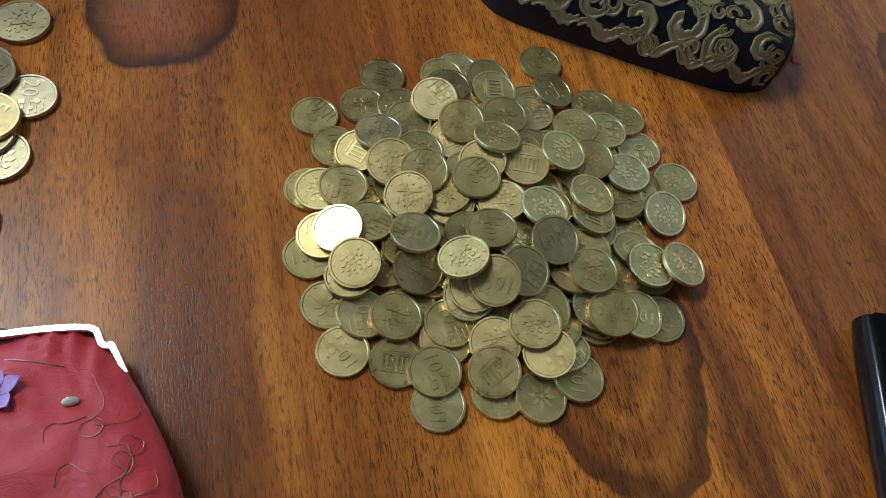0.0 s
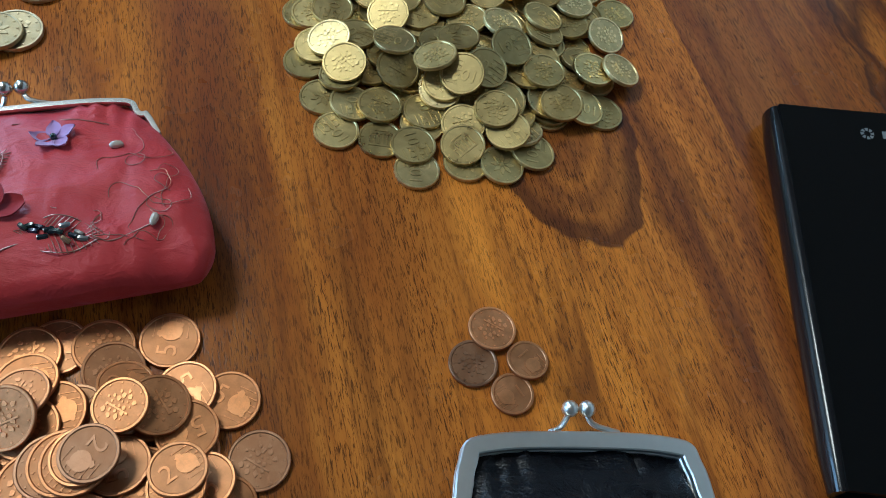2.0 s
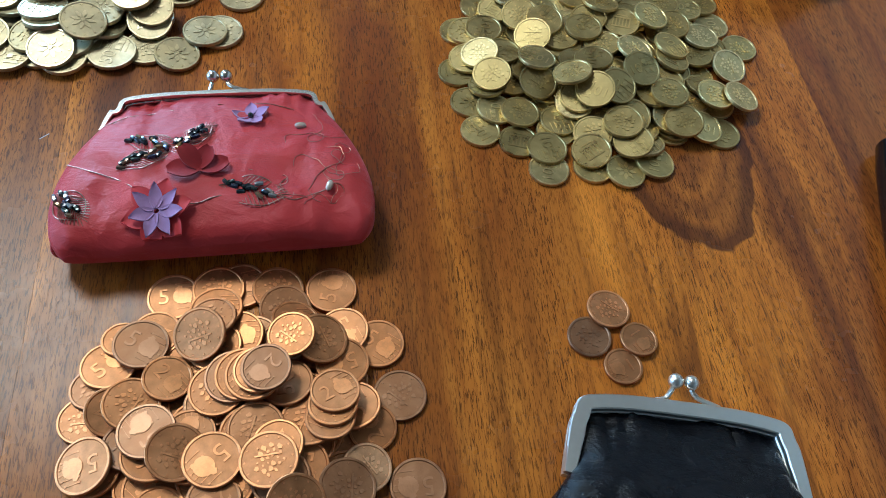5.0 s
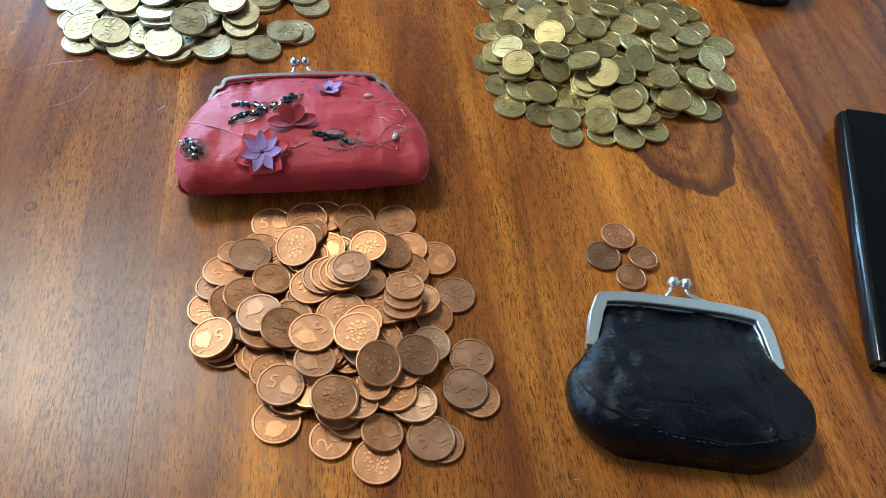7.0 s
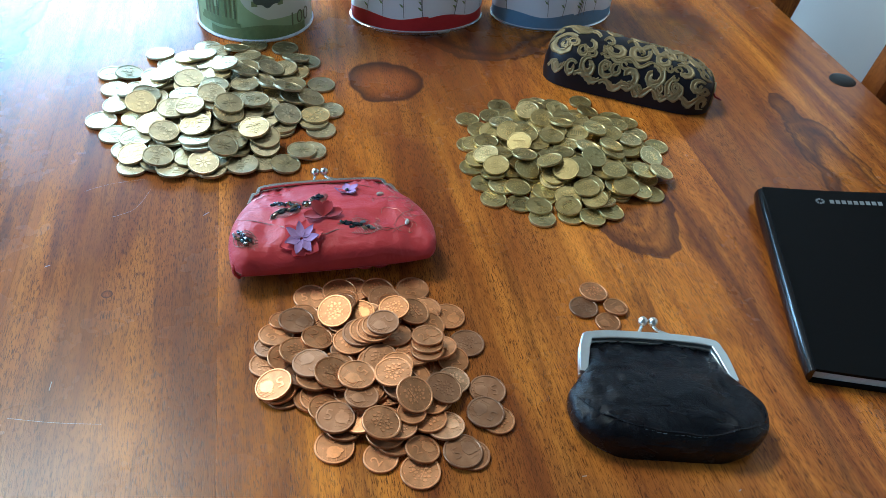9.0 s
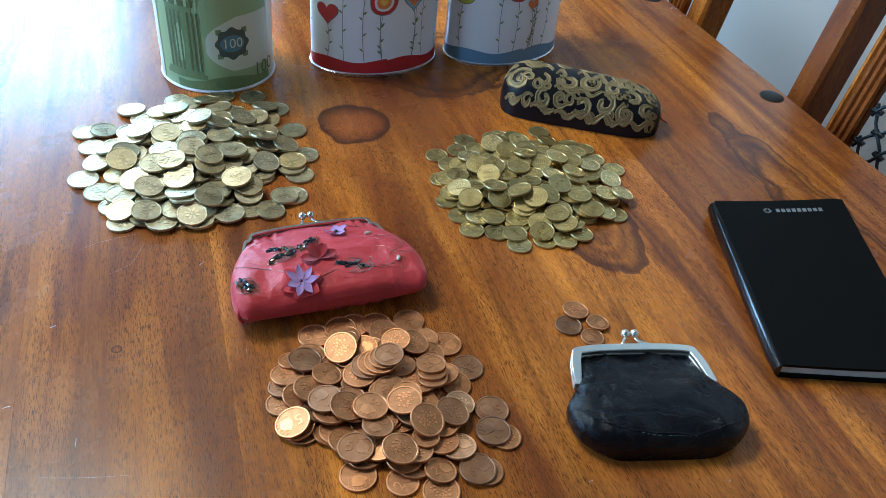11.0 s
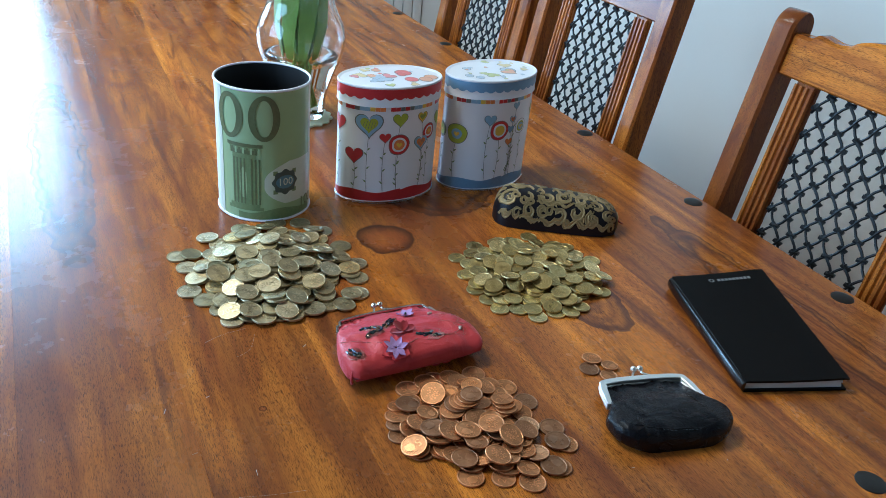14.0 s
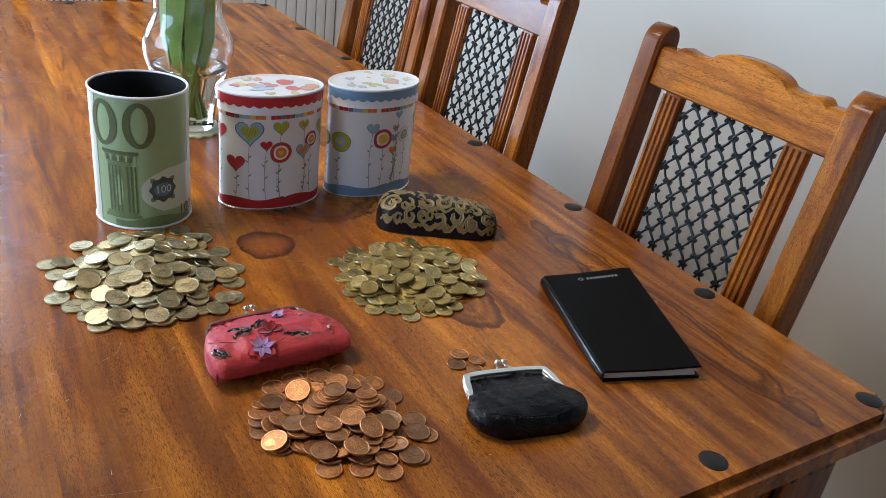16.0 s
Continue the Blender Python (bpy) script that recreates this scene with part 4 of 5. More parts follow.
def clasp_frame(bag, half, drop, flare, lift, z, band, material):
    """Two bent flat metal jaws, and the two knobs that snap past each other; band: the width of the metal."""
    for dz in (0.0, lift):
        pts = smooth_path([(-half - flare, -drop, z + dz), (-half - 0.4 * flare, -0.45 * drop, z + dz), (-half + 0.0005, -0.008, z + dz), (-half + 0.0025, -0.0025, z + dz), (-half + 0.009, 0.0, z + dz), (-half * 0.4, 0.0016, z + dz), (half * 0.4, 0.0016, z + dz),
                           (half - 0.009, 0.0, z + dz), (half - 0.0025, -0.0025, z + dz), (half - 0.0005, -0.008, z + dz), (half + 0.4 * flare, -0.45 * drop, z + dz), (half + flare, -drop, z + dz)], 7)
        rings = []
        for i, p in enumerate(pts):
            d = pts[min(i + 1, len(pts) - 1)] - pts[max(i - 1, 0)]
            inward = Vector((d.y, -d.x, 0)).normalized()
            t = i / (len(pts) - 1)
            w = band * min(1.0, 0.7 + 4 * min(t, 1 - t))
            h = 0.42 * lift
            rings.append([p + inward * w * u + Vector((0, 0, h * v)) for u, v in ((0.10, -1.0), (0.0, -0.7), (0.0, 0.55), (0.10, 1.0), (0.5, 1.02), (0.92, 1.0), (1.0, 0.7), (1.0, -0.7), (0.9, -1.0))])
        part("clasp_jaw", loft(bmesh.new(), rings), material, bag, "shiny flat bent steel clasp jaw")
    for s in (-1, 1):
        bm = bmesh.new()
        ball(bm, (s * 0.0031, 0.0095, z + lift + 0.002), 0.0031)
        tube(bm, smooth_path([(s * 0.0031, 0.0085, z + lift + 0.001), (s * 0.0055, 0.0045, z + lift * (s > 0)), (s * (0.010 if s < 0 else 0.015), 0.0022, z + 0.5 * lift)], 5), 0.0011, 7)
        part("clasp_knob", bm, material, bag, "round steel clasp knob")


black = thing("coin_purse", pose(0.0065, -0.0345, TOP, 0, 0, -12), "small black leather coin purse with a steel clasp, closed", "purse")
bp = Pouch(((0.000, 0.0375, 0.008), (-0.012, 0.0395, 0.012), (-0.024, 0.0405, 0.016), (-0.036, 0.0465, 0.020), (-0.049, 0.0548, 0.022), (-0.060, 0.0550, 0.023), (-0.069, 0.0515, 0.0225), (-0.0765, 0.043, 0.019), (-0.0805, 0.033, 0.012)), 0.0036, 3.1, 0.5, 0.6)
part("bag", bp.body(), M_LEATHER, black, "soft creased black leather")
seam = [bp.top(p.x, p.y, 0.0001) for p in smooth_path([(-0.0470, -0.038, 0), (-0.0515, -0.049, 0), (-0.0490, -0.0585, 0), (-0.038, -0.0685, 0), (-0.014, -0.0748, 0), (0.015, -0.0755, 0), (0.038, -0.0715, 0), (0.0500, -0.0635, 0), (0.0525, -0.056, 0)], 7)]
part("seam", tube(bmesh.new(), seam, 0.0008, 6), M_LEATHER, black, "piped leather seam")
for k in range(22):
    x = -0.034 + 0.0032 * k
    y = -0.0768 + 4.0 * x * x
    part("stitch", tube(bmesh.new(), [bp.top(x, y, 0.0001), bp.top(x + 0.0020, y, 0.0001)], 0.00018, 4), M_INK, black)
clasp_frame(black, 0.0435, 0.032, 0.0030, 0.0036, 0.0085, 0.0062, M_FRAME)

pink = thing("beaded_purse", pose(-0.1755, 0.134, TOP, 0, 0, 2.0), "pink silk clasp purse with beaded leaves and felt flowers", "purse")
pp = Pouch(((0.000, 0.041, 0.009), (-0.008, 0.0455, 0.013), (-0.022, 0.0530, 0.0185), (-0.040, 0.0600, 0.0245), (-0.056, 0.0645, 0.0275), (-0.068, 0.0660, 0.0285), (-0.077, 0.0655, 0.0280), (-0.0835, 0.0640, 0.0262), (-0.0880, 0.0615, 0.0230), (-0.0905, 0.0590, 0.0190)), 0.0036, 8.4, 0.42, 0.55, (-0.0770, -0.0905, 0.0120))
part("bag", pp.body(), M_SILK, pink, "puffed pink silk")
clasp_frame(pink, 0.0465, 0.020, 0.006, 0.0030, 0.0085, 0.0026, M_STEEL)


def flower(cx, cy, petals, length, width, material, lift, tip=0.5, turn=0.0, height=0.002):
    """A flat-cut flower, its petals one mesh, laid on the pink purse."""
    bm = bmesh.new()
    for k in range(petals):
        a = 2 * math.pi * k / petals + turn
        c, s = math.cos(a), math.sin(a)
        rings = []
        for i in range(8):
            t = 0.1 + 0.9 * i / 7
            w = width * (math.sin(math.pi * min(1, t * 0.5 / tip + 0.02)) if t < tip else math.cos(math.pi / 2 * (t - tip) / (1 - tip)) * 0.97 + 0.03)
            z = lift + height * t * t
            row = []
            for q in (-1, -0.4, 0.4, 1):
                x, y = cx + c * length * t - s * w * q, cy + s * length * t + c * w * q
                row.append(pp.top(x, y, z + 0.0007 * q * q))
            rings.append(row + [(x, y, zz - 0.0006) for x, y, zz in row[::-1]])
        loft(bm, rings)
    return part("felt_flower", bm, material, pink)


flower(-0.0215, -0.0790, 6, 0.0140, 0.0043, M_PETAL, 0.0008, 0.55, 0.2)
flower(-0.0215, -0.0790, 7, 0.0108, 0.0027, M_LILAC, 0.0026, 0.45, 0.7)
flower(0.0148, -0.0225, 5, 0.0086, 0.0029, M_LILAC, 0.0010, 0.5, 0.3)
for k, (a, up) in enumerate(((0.25, 0.35), (1.15, 1.0), (2.1, 1.0), (3.3, 0.3))):
    bm = bmesh.new()
    rings = []
    for i in range(8):
        t = i / 7
        w = 0.0047 * math.sin(math.pi * (0.1 + 0.82 * t)) ** 0.8
        c, s = math.cos(a), math.sin(a)
        base = pp.top(-0.0055 + c * 0.0125 * t, -0.059 + s * 0.0085 * t, 0.001 + up * 0.006 * t)
        row = [(base[0] - s * w * q * 0.8, base[1] + c * w * q, base[2] + 0.001 * q * q) for q in (-1, -0.4, 0.4, 1)]
        rings.append(row + [(x, y, z - 0.0007) for x, y, z in row[::-1]])
    part("velvet_petal", loft(bm, rings), M_VELVET, pink, "dark red velvet petal")
for x in (0.018, 0.028):
    bm = bmesh.new()
    ball(bm, (x, -0.0835, 0.0058), 0.0052, (1, 0.25, 0.6))
    part("velvet_petal", bm, M_PETAL, pink)
bm = bmesh.new()
ball(bm, pp.top(0.0148, -0.0225, 0.0022), 0.0013)
part("bead", bm, M_BEAD, pink, "dark flower heart")


# gathered corner and the seam along the foot
part("corner_fold", tube(bmesh.new(), smooth_path([(-0.0610, -0.0790, 0.0015), (-0.0635, -0.0835, 0.010), (-0.0630, -0.0840, 0.017), (-0.0600, -0.0790, 0.0225)], 6), 0.0013, 8), M_SILK, pink, "gathered silk corner")
part("seam", tube(bmesh.new(), smooth_path([(-0.0600, -0.0850, 0.0085), (-0.030, -0.0865, 0.0088), (0.010, -0.0868, 0.0085), (0.045, -0.0862, 0.0090), (0.059, -0.0848, 0.0098)], 6), 0.0009, 6), M_SILK, pink, "silk seam along the foot")


def thread(pts, r=0.00015):
    part("thread", tube(bmesh.new(), smooth_path([pp.top(x, y, 0.0004) for x, y in pts], 5), r, 5), M_THREAD, pink)


rp = random.Random(21)


def bead_leaf(cx, cy, length, width, turn):
    c, s = math.cos(turn), math.sin(turn)

    def spot(u, v):
        return cx + c * u - s * v, cy + s * u + c * v
    for k in range(15):
        u = length * (k / 14 - 0.5)
        w = width * math.sin(math.pi * (0.08 + 0.86 * k / 14))
        for q in (-1, 1):
            thread([spot(u, 0), spot(u + 0.0022, 0.45 * w * q), spot(u + 0.0036, 0.8 * w * q), spot(u + 0.0044, w * q)], 0.00018)
    for q in (-1, 1):
        thread([spot(length * (k / 12 - 0.42), q * width * math.sin(math.pi * (0.06 + 0.90 * k / 12)) ** 0.8) for k in range(13)], 0.00024)
    for k in range(13):
        u = length * 0.78 * (k / 12 - 0.5)
        x, y = spot(u, rp.uniform(-0.45, 0.45) * width)
        p = Vector(pp.top(x, y, 0.0011))
        a = turn + rp.uniform(-0.6, 0.6)
        d = Vector((math.cos(a), math.sin(a), rp.uniform(-0.2, 0.3))) * 0.0017
        part("bead", tube(bmesh.new(), [p - d, p - 0.6 * d, p + 0.6 * d, p + d], lambda t: 0.0010 if 0.1 < t < 0.9 else 0.0008, 6), M_BEAD, pink)


bead_leaf(-0.027, -0.039, 0.023, 0.0066, -0.45)
bead_leaf(-0.0100, -0.038, 0.018, 0.0060, 0.70)
bead_leaf(-0.0300, -0.051, 0.020, 0.0062, 0.35)
bead_leaf(0.0145, -0.0705, 0.025, 0.0074, -0.25)
bead_leaf(-0.0565, -0.071, 0.015, 0.0065, -0.9)
for x, y, a in ((0.0365, -0.030, 0.0), (0.0470, -0.070, 1.2)):
    bm = bmesh.new()
    d = Vector((math.cos(a), math.sin(a), 0)) * 0.0026
    p = Vector(pp.top(x, y, 0.0013))
    tube(bm, [p - d, p - 0.7 * d, p, p + 0.7 * d, p + d], lambda t: 0.0004 + 0.0012 * math.sin(math.pi * t), 8)
    part("pearl_bead", bm, M_PEARL, pink, "oval pearl bead")
for cx, cy, n, spread in ((0.043, -0.038, 4, 0.008), (0.046, -0.060, 5, 0.009), (0.012, -0.047, 3, 0.007), (0.047, -0.077, 3, 0.006), (0.030, -0.064, 3, 0.008), (0.054, -0.052, 3, 0.006)):
    for k in range(n):
        a = rp.uniform(0, 6.28)
        x, y, pts = cx, cy, []
        for j in range(9):
            pts.append((min(0.064, x), max(-0.089, y)))
            a += rp.uniform(-0.3, 1.1)
            x, y = x + spread * 0.3 * math.cos(a), y + spread * 0.3 * math.sin(a)
        thread(pts)
thread([(-0.060, -0.048), (-0.05, -0.054), (-0.038, -0.060), (-0.030, -0.068), (-0.024, -0.076)], 0.00026)
thread([(-0.012, -0.076), (-0.006, -0.076), (0.0, -0.074), (0.006, -0.072)], 0.00026)
thread([(0.024, -0.074), (0.032, -0.076), (0.040, -0.073), (0.046, -0.071)], 0.00026)
thread([(0.0148, -0.028), (0.013, -0.038), (0.008, -0.048), (0.001, -0.056)], 0.00026)
thread([(-0.05, -0.02), (-0.04, -0.016), (-0.03, -0.012), (-0.02, -0.012)], 0.00026)
thread([(0.0, -0.012), (0.012, -0.009), (0.022, -0.012), (0.034, -0.016)], 0.00026)


# ---- brocade case ----
case = thing("brocade_case", pose(0.111, 0.271, TOP, 0, 0, -29), "navy satin spectacle case woven with old-gold scrolls", "case")
CL, CD, CHT = 0.154, 0.060, 0.040


def case_at(s, phi, lift=0.0):
    """s from -1 to 1 along the case, phi from 0 (front foot) over the top to 1 (back foot)."""
    f = (1 - abs(s) ** 5) ** 0.42 if s > 0 else (1 - abs(s) ** 6) ** 0.42
    f = max(f, 0.08)
    a = math.pi * phi
    d, h = CD / 2 * f + lift, CHT * (0.25 + 0.75 * f) * (1 - 0.12 * s) + lift
    c, z = math.cos(a), math.sin(a)
    return (CL / 2 * s, -d * math.copysign(abs(c) ** 0.75, c), 0.0006 + h * abs(z) ** 0.62 + 0.001 * noise.noise(Vector((s * 4, phi * 5, 1.0))))


rings = []
for i in range(49):
    s = -1 + 2 * i / 48
    rings.append([case_at(s, k / 24) for k in range(25)])
part("shell", loft(bmesh.new(), rings), M_BROCADE, case, "stiff padded navy satin shell")
rc = random.Random(5)


def ribbon(line, half):
    """A flat woven band on the case along (s, phi) places; half: its half-width along the way."""
    def at(q, lift):
        return case_at(max(-0.99, min(0.99, q.x / (CL / 2))), max(0.02, min(0.98, q.y / 0.088)), lift)
    pts = [Vector((s * CL / 2, p * 0.088)) for s, p in line]
    rings = []
    for k, q in enumerate(pts):
        d = (pts[min(k + 1, len(pts) - 1)] - pts[max(k - 1, 0)]).normalized()
        side = Vector((-d.y, d.x)) * half(k / (len(pts) - 1))
        rings.append([at(q - side, 0.0), at(q - 0.8 * side, 0.0009), at(q - 0.5 * side, 0.0009), at(q - 0.25 * side, 0.0003), at(q + 0.25 * side, 0.0003), at(q + 0.5 * side, 0.0009), at(q + 0.8 * side, 0.0009), at(q + side, 0.0)])
    part("gold_scroll", loft(bmesh.new(), rings), M_GOLDTHREAD, case)


def scroll(s0, p0, size, hand, tail):
    line = []
    for k in range(40):
        t = k / 39
        a = hand * (0.4 + (4.4 + 2.2 * abs(math.sin(31 * s0))) * t) + tail
        r = size * (1.15 - 0.85 * t)
        line.append((s0 + r * math.cos(a) / (CL / 2), p0 + r * math.sin(a) / 0.088))
    ribbon(line, lambda t: min(0.0028, 0.36 * size) * (0.45 + 0.75 * math.sin(math.pi * min(1.0, 0.1 + 0.75 * t)) + 0.30 * max(0.0, t - 0.8) / 0.2 + 0.10 * math.sin(44 * t)))


def wave_band(s0, p0, s1, p1, amp, turns):
    line = [(s0 + (s1 - s0) * k / 39, p0 + (p1 - p0) * k / 39 + amp * math.sin(turns * 2 * math.pi * k / 39)) for k in range(40)]
    ribbon(line, lambda t: 0.0021 * (0.5 + 0.6 * math.sin(math.pi * t) + 0.12 * math.sin(40 * t)))


for s0, p0, size, hand, tail in ((-0.78, 0.30, 0.0115, 1, 0.4), (-0.50, 0.33, 0.006, -1, 2.0), (-0.45, 0.14, 0.0065, 1, 1.0), (-0.25, 0.17, 0.006, -1, 0.2), (-0.18, 0.38, 0.0075, 1, 2.6), (0.02, 0.15, 0.0075, 1, 3.4),
                                 (0.06, 0.42, 0.0085, -1, 1.0), (0.28, 0.20, 0.0085, -1, 2.2), (0.36, 0.40, 0.0070, 1, 0.2), (0.55, 0.14, 0.0075, 1, 1.4), (0.60, 0.34, 0.0075, -1, 2.9), (0.80, 0.22, 0.0070, 1, 0.6), (-0.82, 0.10, 0.0045, -1, 0.6),
                                 (-0.62, 0.60, 0.009, 1, 1.0), (-0.30, 0.62, 0.008, -1, 2.0), (0.05, 0.66, 0.009, 1, 0.3), (0.40, 0.62, 0.009, -1, 1.6), (0.72, 0.58, 0.0075, 1, 2.5), (0.84, 0.42, 0.005, -1, 0.4), (-0.92, 0.45, 0.006, 1, 0.0)):
    scroll(s0, p0, size, hand, tail)
for k in range(34):
    scroll(rc.uniform(-0.95, 0.93), rc.uniform(0.06, 0.8), rc.uniform(0.0028, 0.0048), rc.choice((-1, 1)), rc.uniform(0, 6.28))
for w in ((-0.35, 0.27, 0.30, 0.30, 0.035, 2.5), (0.0, 0.07, 0.62, 0.08, 0.03, 2.5), (-0.1, 0.50, 0.55, 0.50, 0.03, 3.0), (-0.9, 0.55, -0.4, 0.48, 0.03, 1.5), (-0.6, 0.06, -0.3, 0.07, 0.02, 1.0), (-0.92, 0.07, -0.72, 0.12, 0.03, 1.0), (0.55, 0.05, 0.92, 0.10, 0.03, 1.5), (-0.3, 0.05, 0.05, 0.06, 0.02, 1.5)):
    wave_band(*w)
zipper = [case_at(0.975, 0.04 + 0.5 * k / 14, 0.0008) for k in range(15)]
part("gold_piping", tube(bmesh.new(), zipper, 0.0011, 6), M_GOLDTHREAD, case, "thin gold piping at the end seam")
part("pull_cord", tube(bmesh.new(), smooth_path([case_at(0.98, 0.30, 0.001), (0.077, -0.012, 0.016), (0.083, -0.006, 0.011)], 5), 0.0009, 6), M_VELVET, case, "short red cord")


# ---- coins ----
def coin_mesh(name, r, thick, material, face, reeded, digit=""):
    """A struck coin: edge, raised rim, field, and a face in low relief."""
    n = 72
    bm = bmesh.new()

    def ring(rr, z, notch=False):
        return [((rr - (0.00022 if notch and i % 3 == 0 else 0)) * math.cos(2 * math.pi * i / n), (rr - (0.00022 if notch and i % 3 == 0 else 0)) * math.sin(2 * math.pi * i / n), z) for i in range(n)]
    field = thick - 0.00034
    loft(bm, [ring(r - 0.0004, 0.0), ring(r, 0.0003, reeded), ring(r, thick - 0.0003, reeded), ring(r - 0.00025, thick), ring(r - 0.00095, thick), ring(r - 0.00125, field)])
    up = field + (0.00016 if material is M_COPPER else 0.00021)

    lifted = [0]

    def raise_shape(pts):
        lifted[0] += 1
        h = up + 0.000004 * lifted[0]
        loft(bm, [[(x, y, field - 0.00004) for x, y in pts], [(x, y, h) for x, y in pts]], True, True)

    def star(cx, cy, s, turn=0.0):
        raise_shape([(cx + s * (1 if k % 2 == 0 else 0.42) * math.cos(turn + math.pi * k / 5), cy + s * (1 if k % 2 == 0 else 0.42) * math.sin(turn + math.pi * k / 5)) for k in range(10)])

    def blob(cx, cy, s, seed, squeeze=1.0):
        raise_shape([(cx + s * (0.75 + 0.45 * noise.noise(Vector((math.cos(t) * 1.3, math.sin(t) * 1.3, seed)))) * math.cos(t), cy + squeeze * s * (0.75 + 0.45 * noise.noise(Vector((math.cos(t) * 1.3 + 5, math.sin(t) * 1.3, seed)))) * math.sin(t)) for t in [2 * math.pi * i / 14 for i in range(14)]])

    def bar(x0, y0, x1, y1, w):
        d = Vector((x1 - x0, y1 - y0)).normalized()
        raise_shape([(x0 - d.y * w, y0 + d.x * w), (x0 + d.y * w, y0 - d.x * w), (x1 + d.y * w, y1 - d.x * w), (x1 - d.y * w, y1 + d.x * w)])
    if face == "value":
        me = text_mesh(digit, r * (0.95 if len(digit) == 1 else 0.80), 0.00019)
        t = bmesh.new()
        t.from_mesh(me)
        for v in t.verts:
            v.co = Vector((v.co.x - r * 0.36, v.co.y + r * 0.02, field + 0.00006 + v.co.z * 0.95))
        tmp = bpy.data.meshes.new("letters")
        t.to_mesh(tmp)
        t.free()
        bm.from_mesh(tmp)
        for k in range(6):
            y = r * (-0.55 + 0.22 * k)
            x = math.sqrt(max(0.0, 0.74 - (y / r) ** 2)) * r
            bar(r * 0.12, y, x * 0.92, y, r * 0.012)
            star(r * 0.12, y, r * 0.055)
            star(x * 0.95, y, r * 0.055)
        for k in range(7):
            blob(r * (0.35 + 0.22 * math.cos(k * 2.1)), r * (0.02 + 0.34 * math.sin(k * 1.7 + 0.4)), r * (0.13 + 0.05 * math.sin(k)), k * 3.3)
        if material is M_COPPER:
            raise_shape([(r * 0.34 + r * 0.36 * math.cos(2 * math.pi * i / 24), -r * 0.02 + r * 0.36 * math.sin(2 * math.pi * i / 24)) for i in range(24)])
    else:
        for k in range(12):
            star(0.80 * r * math.cos(math.pi * k / 6), 0.80 * r * math.sin(math.pi * k / 6), 0.055 * r, k * 0.3)
        if face == "gate":
            bar(-0.5 * r, -0.36 * r, 0.5 * r, -0.36 * r, 0.05 * r)
            bar(-0.5 * r, 0.30 * r, 0.5 * r, 0.30 * r, 0.07 * r)
            bar(-0.3 * r, 0.44 * r, 0.3 * r, 0.44 * r, 0.04 * r)
            for k in range(6):
                bar((-0.45 + 0.18 * k) * r, -0.3 * r, (-0.45 + 0.18 * k) * r, 0.24 * r, 0.035 * r)
        elif face == "crest":
            for k in range(24):
                a = 2.4 * k
                q = 0.06 + 0.50 * (k / 23) ** 0.6
                blob(q * r * math.cos(a), q * r * math.sin(a), r * (0.095 + 0.045 * math.sin(5 * k)), k * 1.9 + 0.5, 0.75)
            bar(-0.1 * r, -0.45 * r, 0.35 * r, 0.3 * r, 0.03 * r)
        else:
            for k in range(8):
                a = math.pi * k / 4
                pts = [(0.12, 0.0), (0.3, 0.10), (0.52, 0.03), (0.52, -0.03), (0.3, -0.10)]
                raise_shape([(r * (u * math.cos(a) - v * math.sin(a)), r * (u * math.sin(a) + v * math.cos(a))) for u, v in pts])
            blob(0, 0, 0.13 * r, 2.0)
    me = bpy.data.meshes.new(name)
    bmesh.ops.recalc_face_normals(bm, faces=bm.faces)
    bm.to_mesh(me)
    bm.free()
    me.materials.append(material)
    me.shade_smooth()
    me.set_sharp_from_angle(angle=radians(34))
    return me


class Heap:
    """Each coin comes to rest on what lies under it."""

    def __init__(self, cx, cy, half=0.17, cell=0.001):
        self.o, self.c = (cx - half, cy - half), cell
        k = int(2 * half / cell) + 1
        self.h = np.zeros((k, k))

    def rest(self, x, y, r, thick, steep=0.30):
        thick, r = 0.88 * thick, 0.94 * r
        i0, j0, m = int((x - r - self.o[0]) / self.c), int((y - r - self.o[1]) / self.c), int(2 * r / self.c) + 3
        ix, iy = np.meshgrid(np.arange(i0, i0 + m), np.arange(j0, j0 + m), indexing="ij")
        dx, dy = ix * self.c + self.o[0] - x, iy * self.c + self.o[1] - y
        k = dx * dx + dy * dy <= r * r
        ix, iy, dx, dy = ix[k], iy[k], dx[k], dy[k]
        h = self.h[ix, iy]
        gx = gy = 0.0
        span = steep
        for _ in range(4):
            a = np.linspace(-span, span, 9)
            ga, gb = [g.ravel() for g in np.meshgrid(np.clip(gx + a, -steep, steep), np.clip(gy + a, -steep, steep))]
            c = (h[None] - ga[:, None] * dx[None] - gb[:, None] * dy[None]).max(1) + 1e-5 * np.hypot(ga, gb)
            b = int(c.argmin())
            gx, gy, z = float(ga[b]), float(gb[b]), float(c[b])
            span /= 3.5
        self.h[ix, iy] = np.maximum(h, z + gx * dx + gy * dy + thick * math.sqrt(1 + gx * gx + gy * gy))
        return z, gx, gy


def lay(heap, x, y, kinds, rnd, label, group, turn=None, name="copper_coin"):
    me, r, thick = kinds
    z, gx, gy = heap.rest(x, y, r, thick)
    up = Vector((-gx, -gy, 1)).normalized()
    side = Vector((1, 0, gx)).normalized()
    m = Matrix((side, up.cross(side), up)).transposed().to_4x4()
    ob = new(name, me)
    ob.matrix_world = Matrix.Translation((x, y, TOP + z + 0.0002)) @ m @ pose(0, 0, 0, 0, 0, rnd.random() * 360 if turn is None else turn)
    return tagged(ob, label, "coin", group)


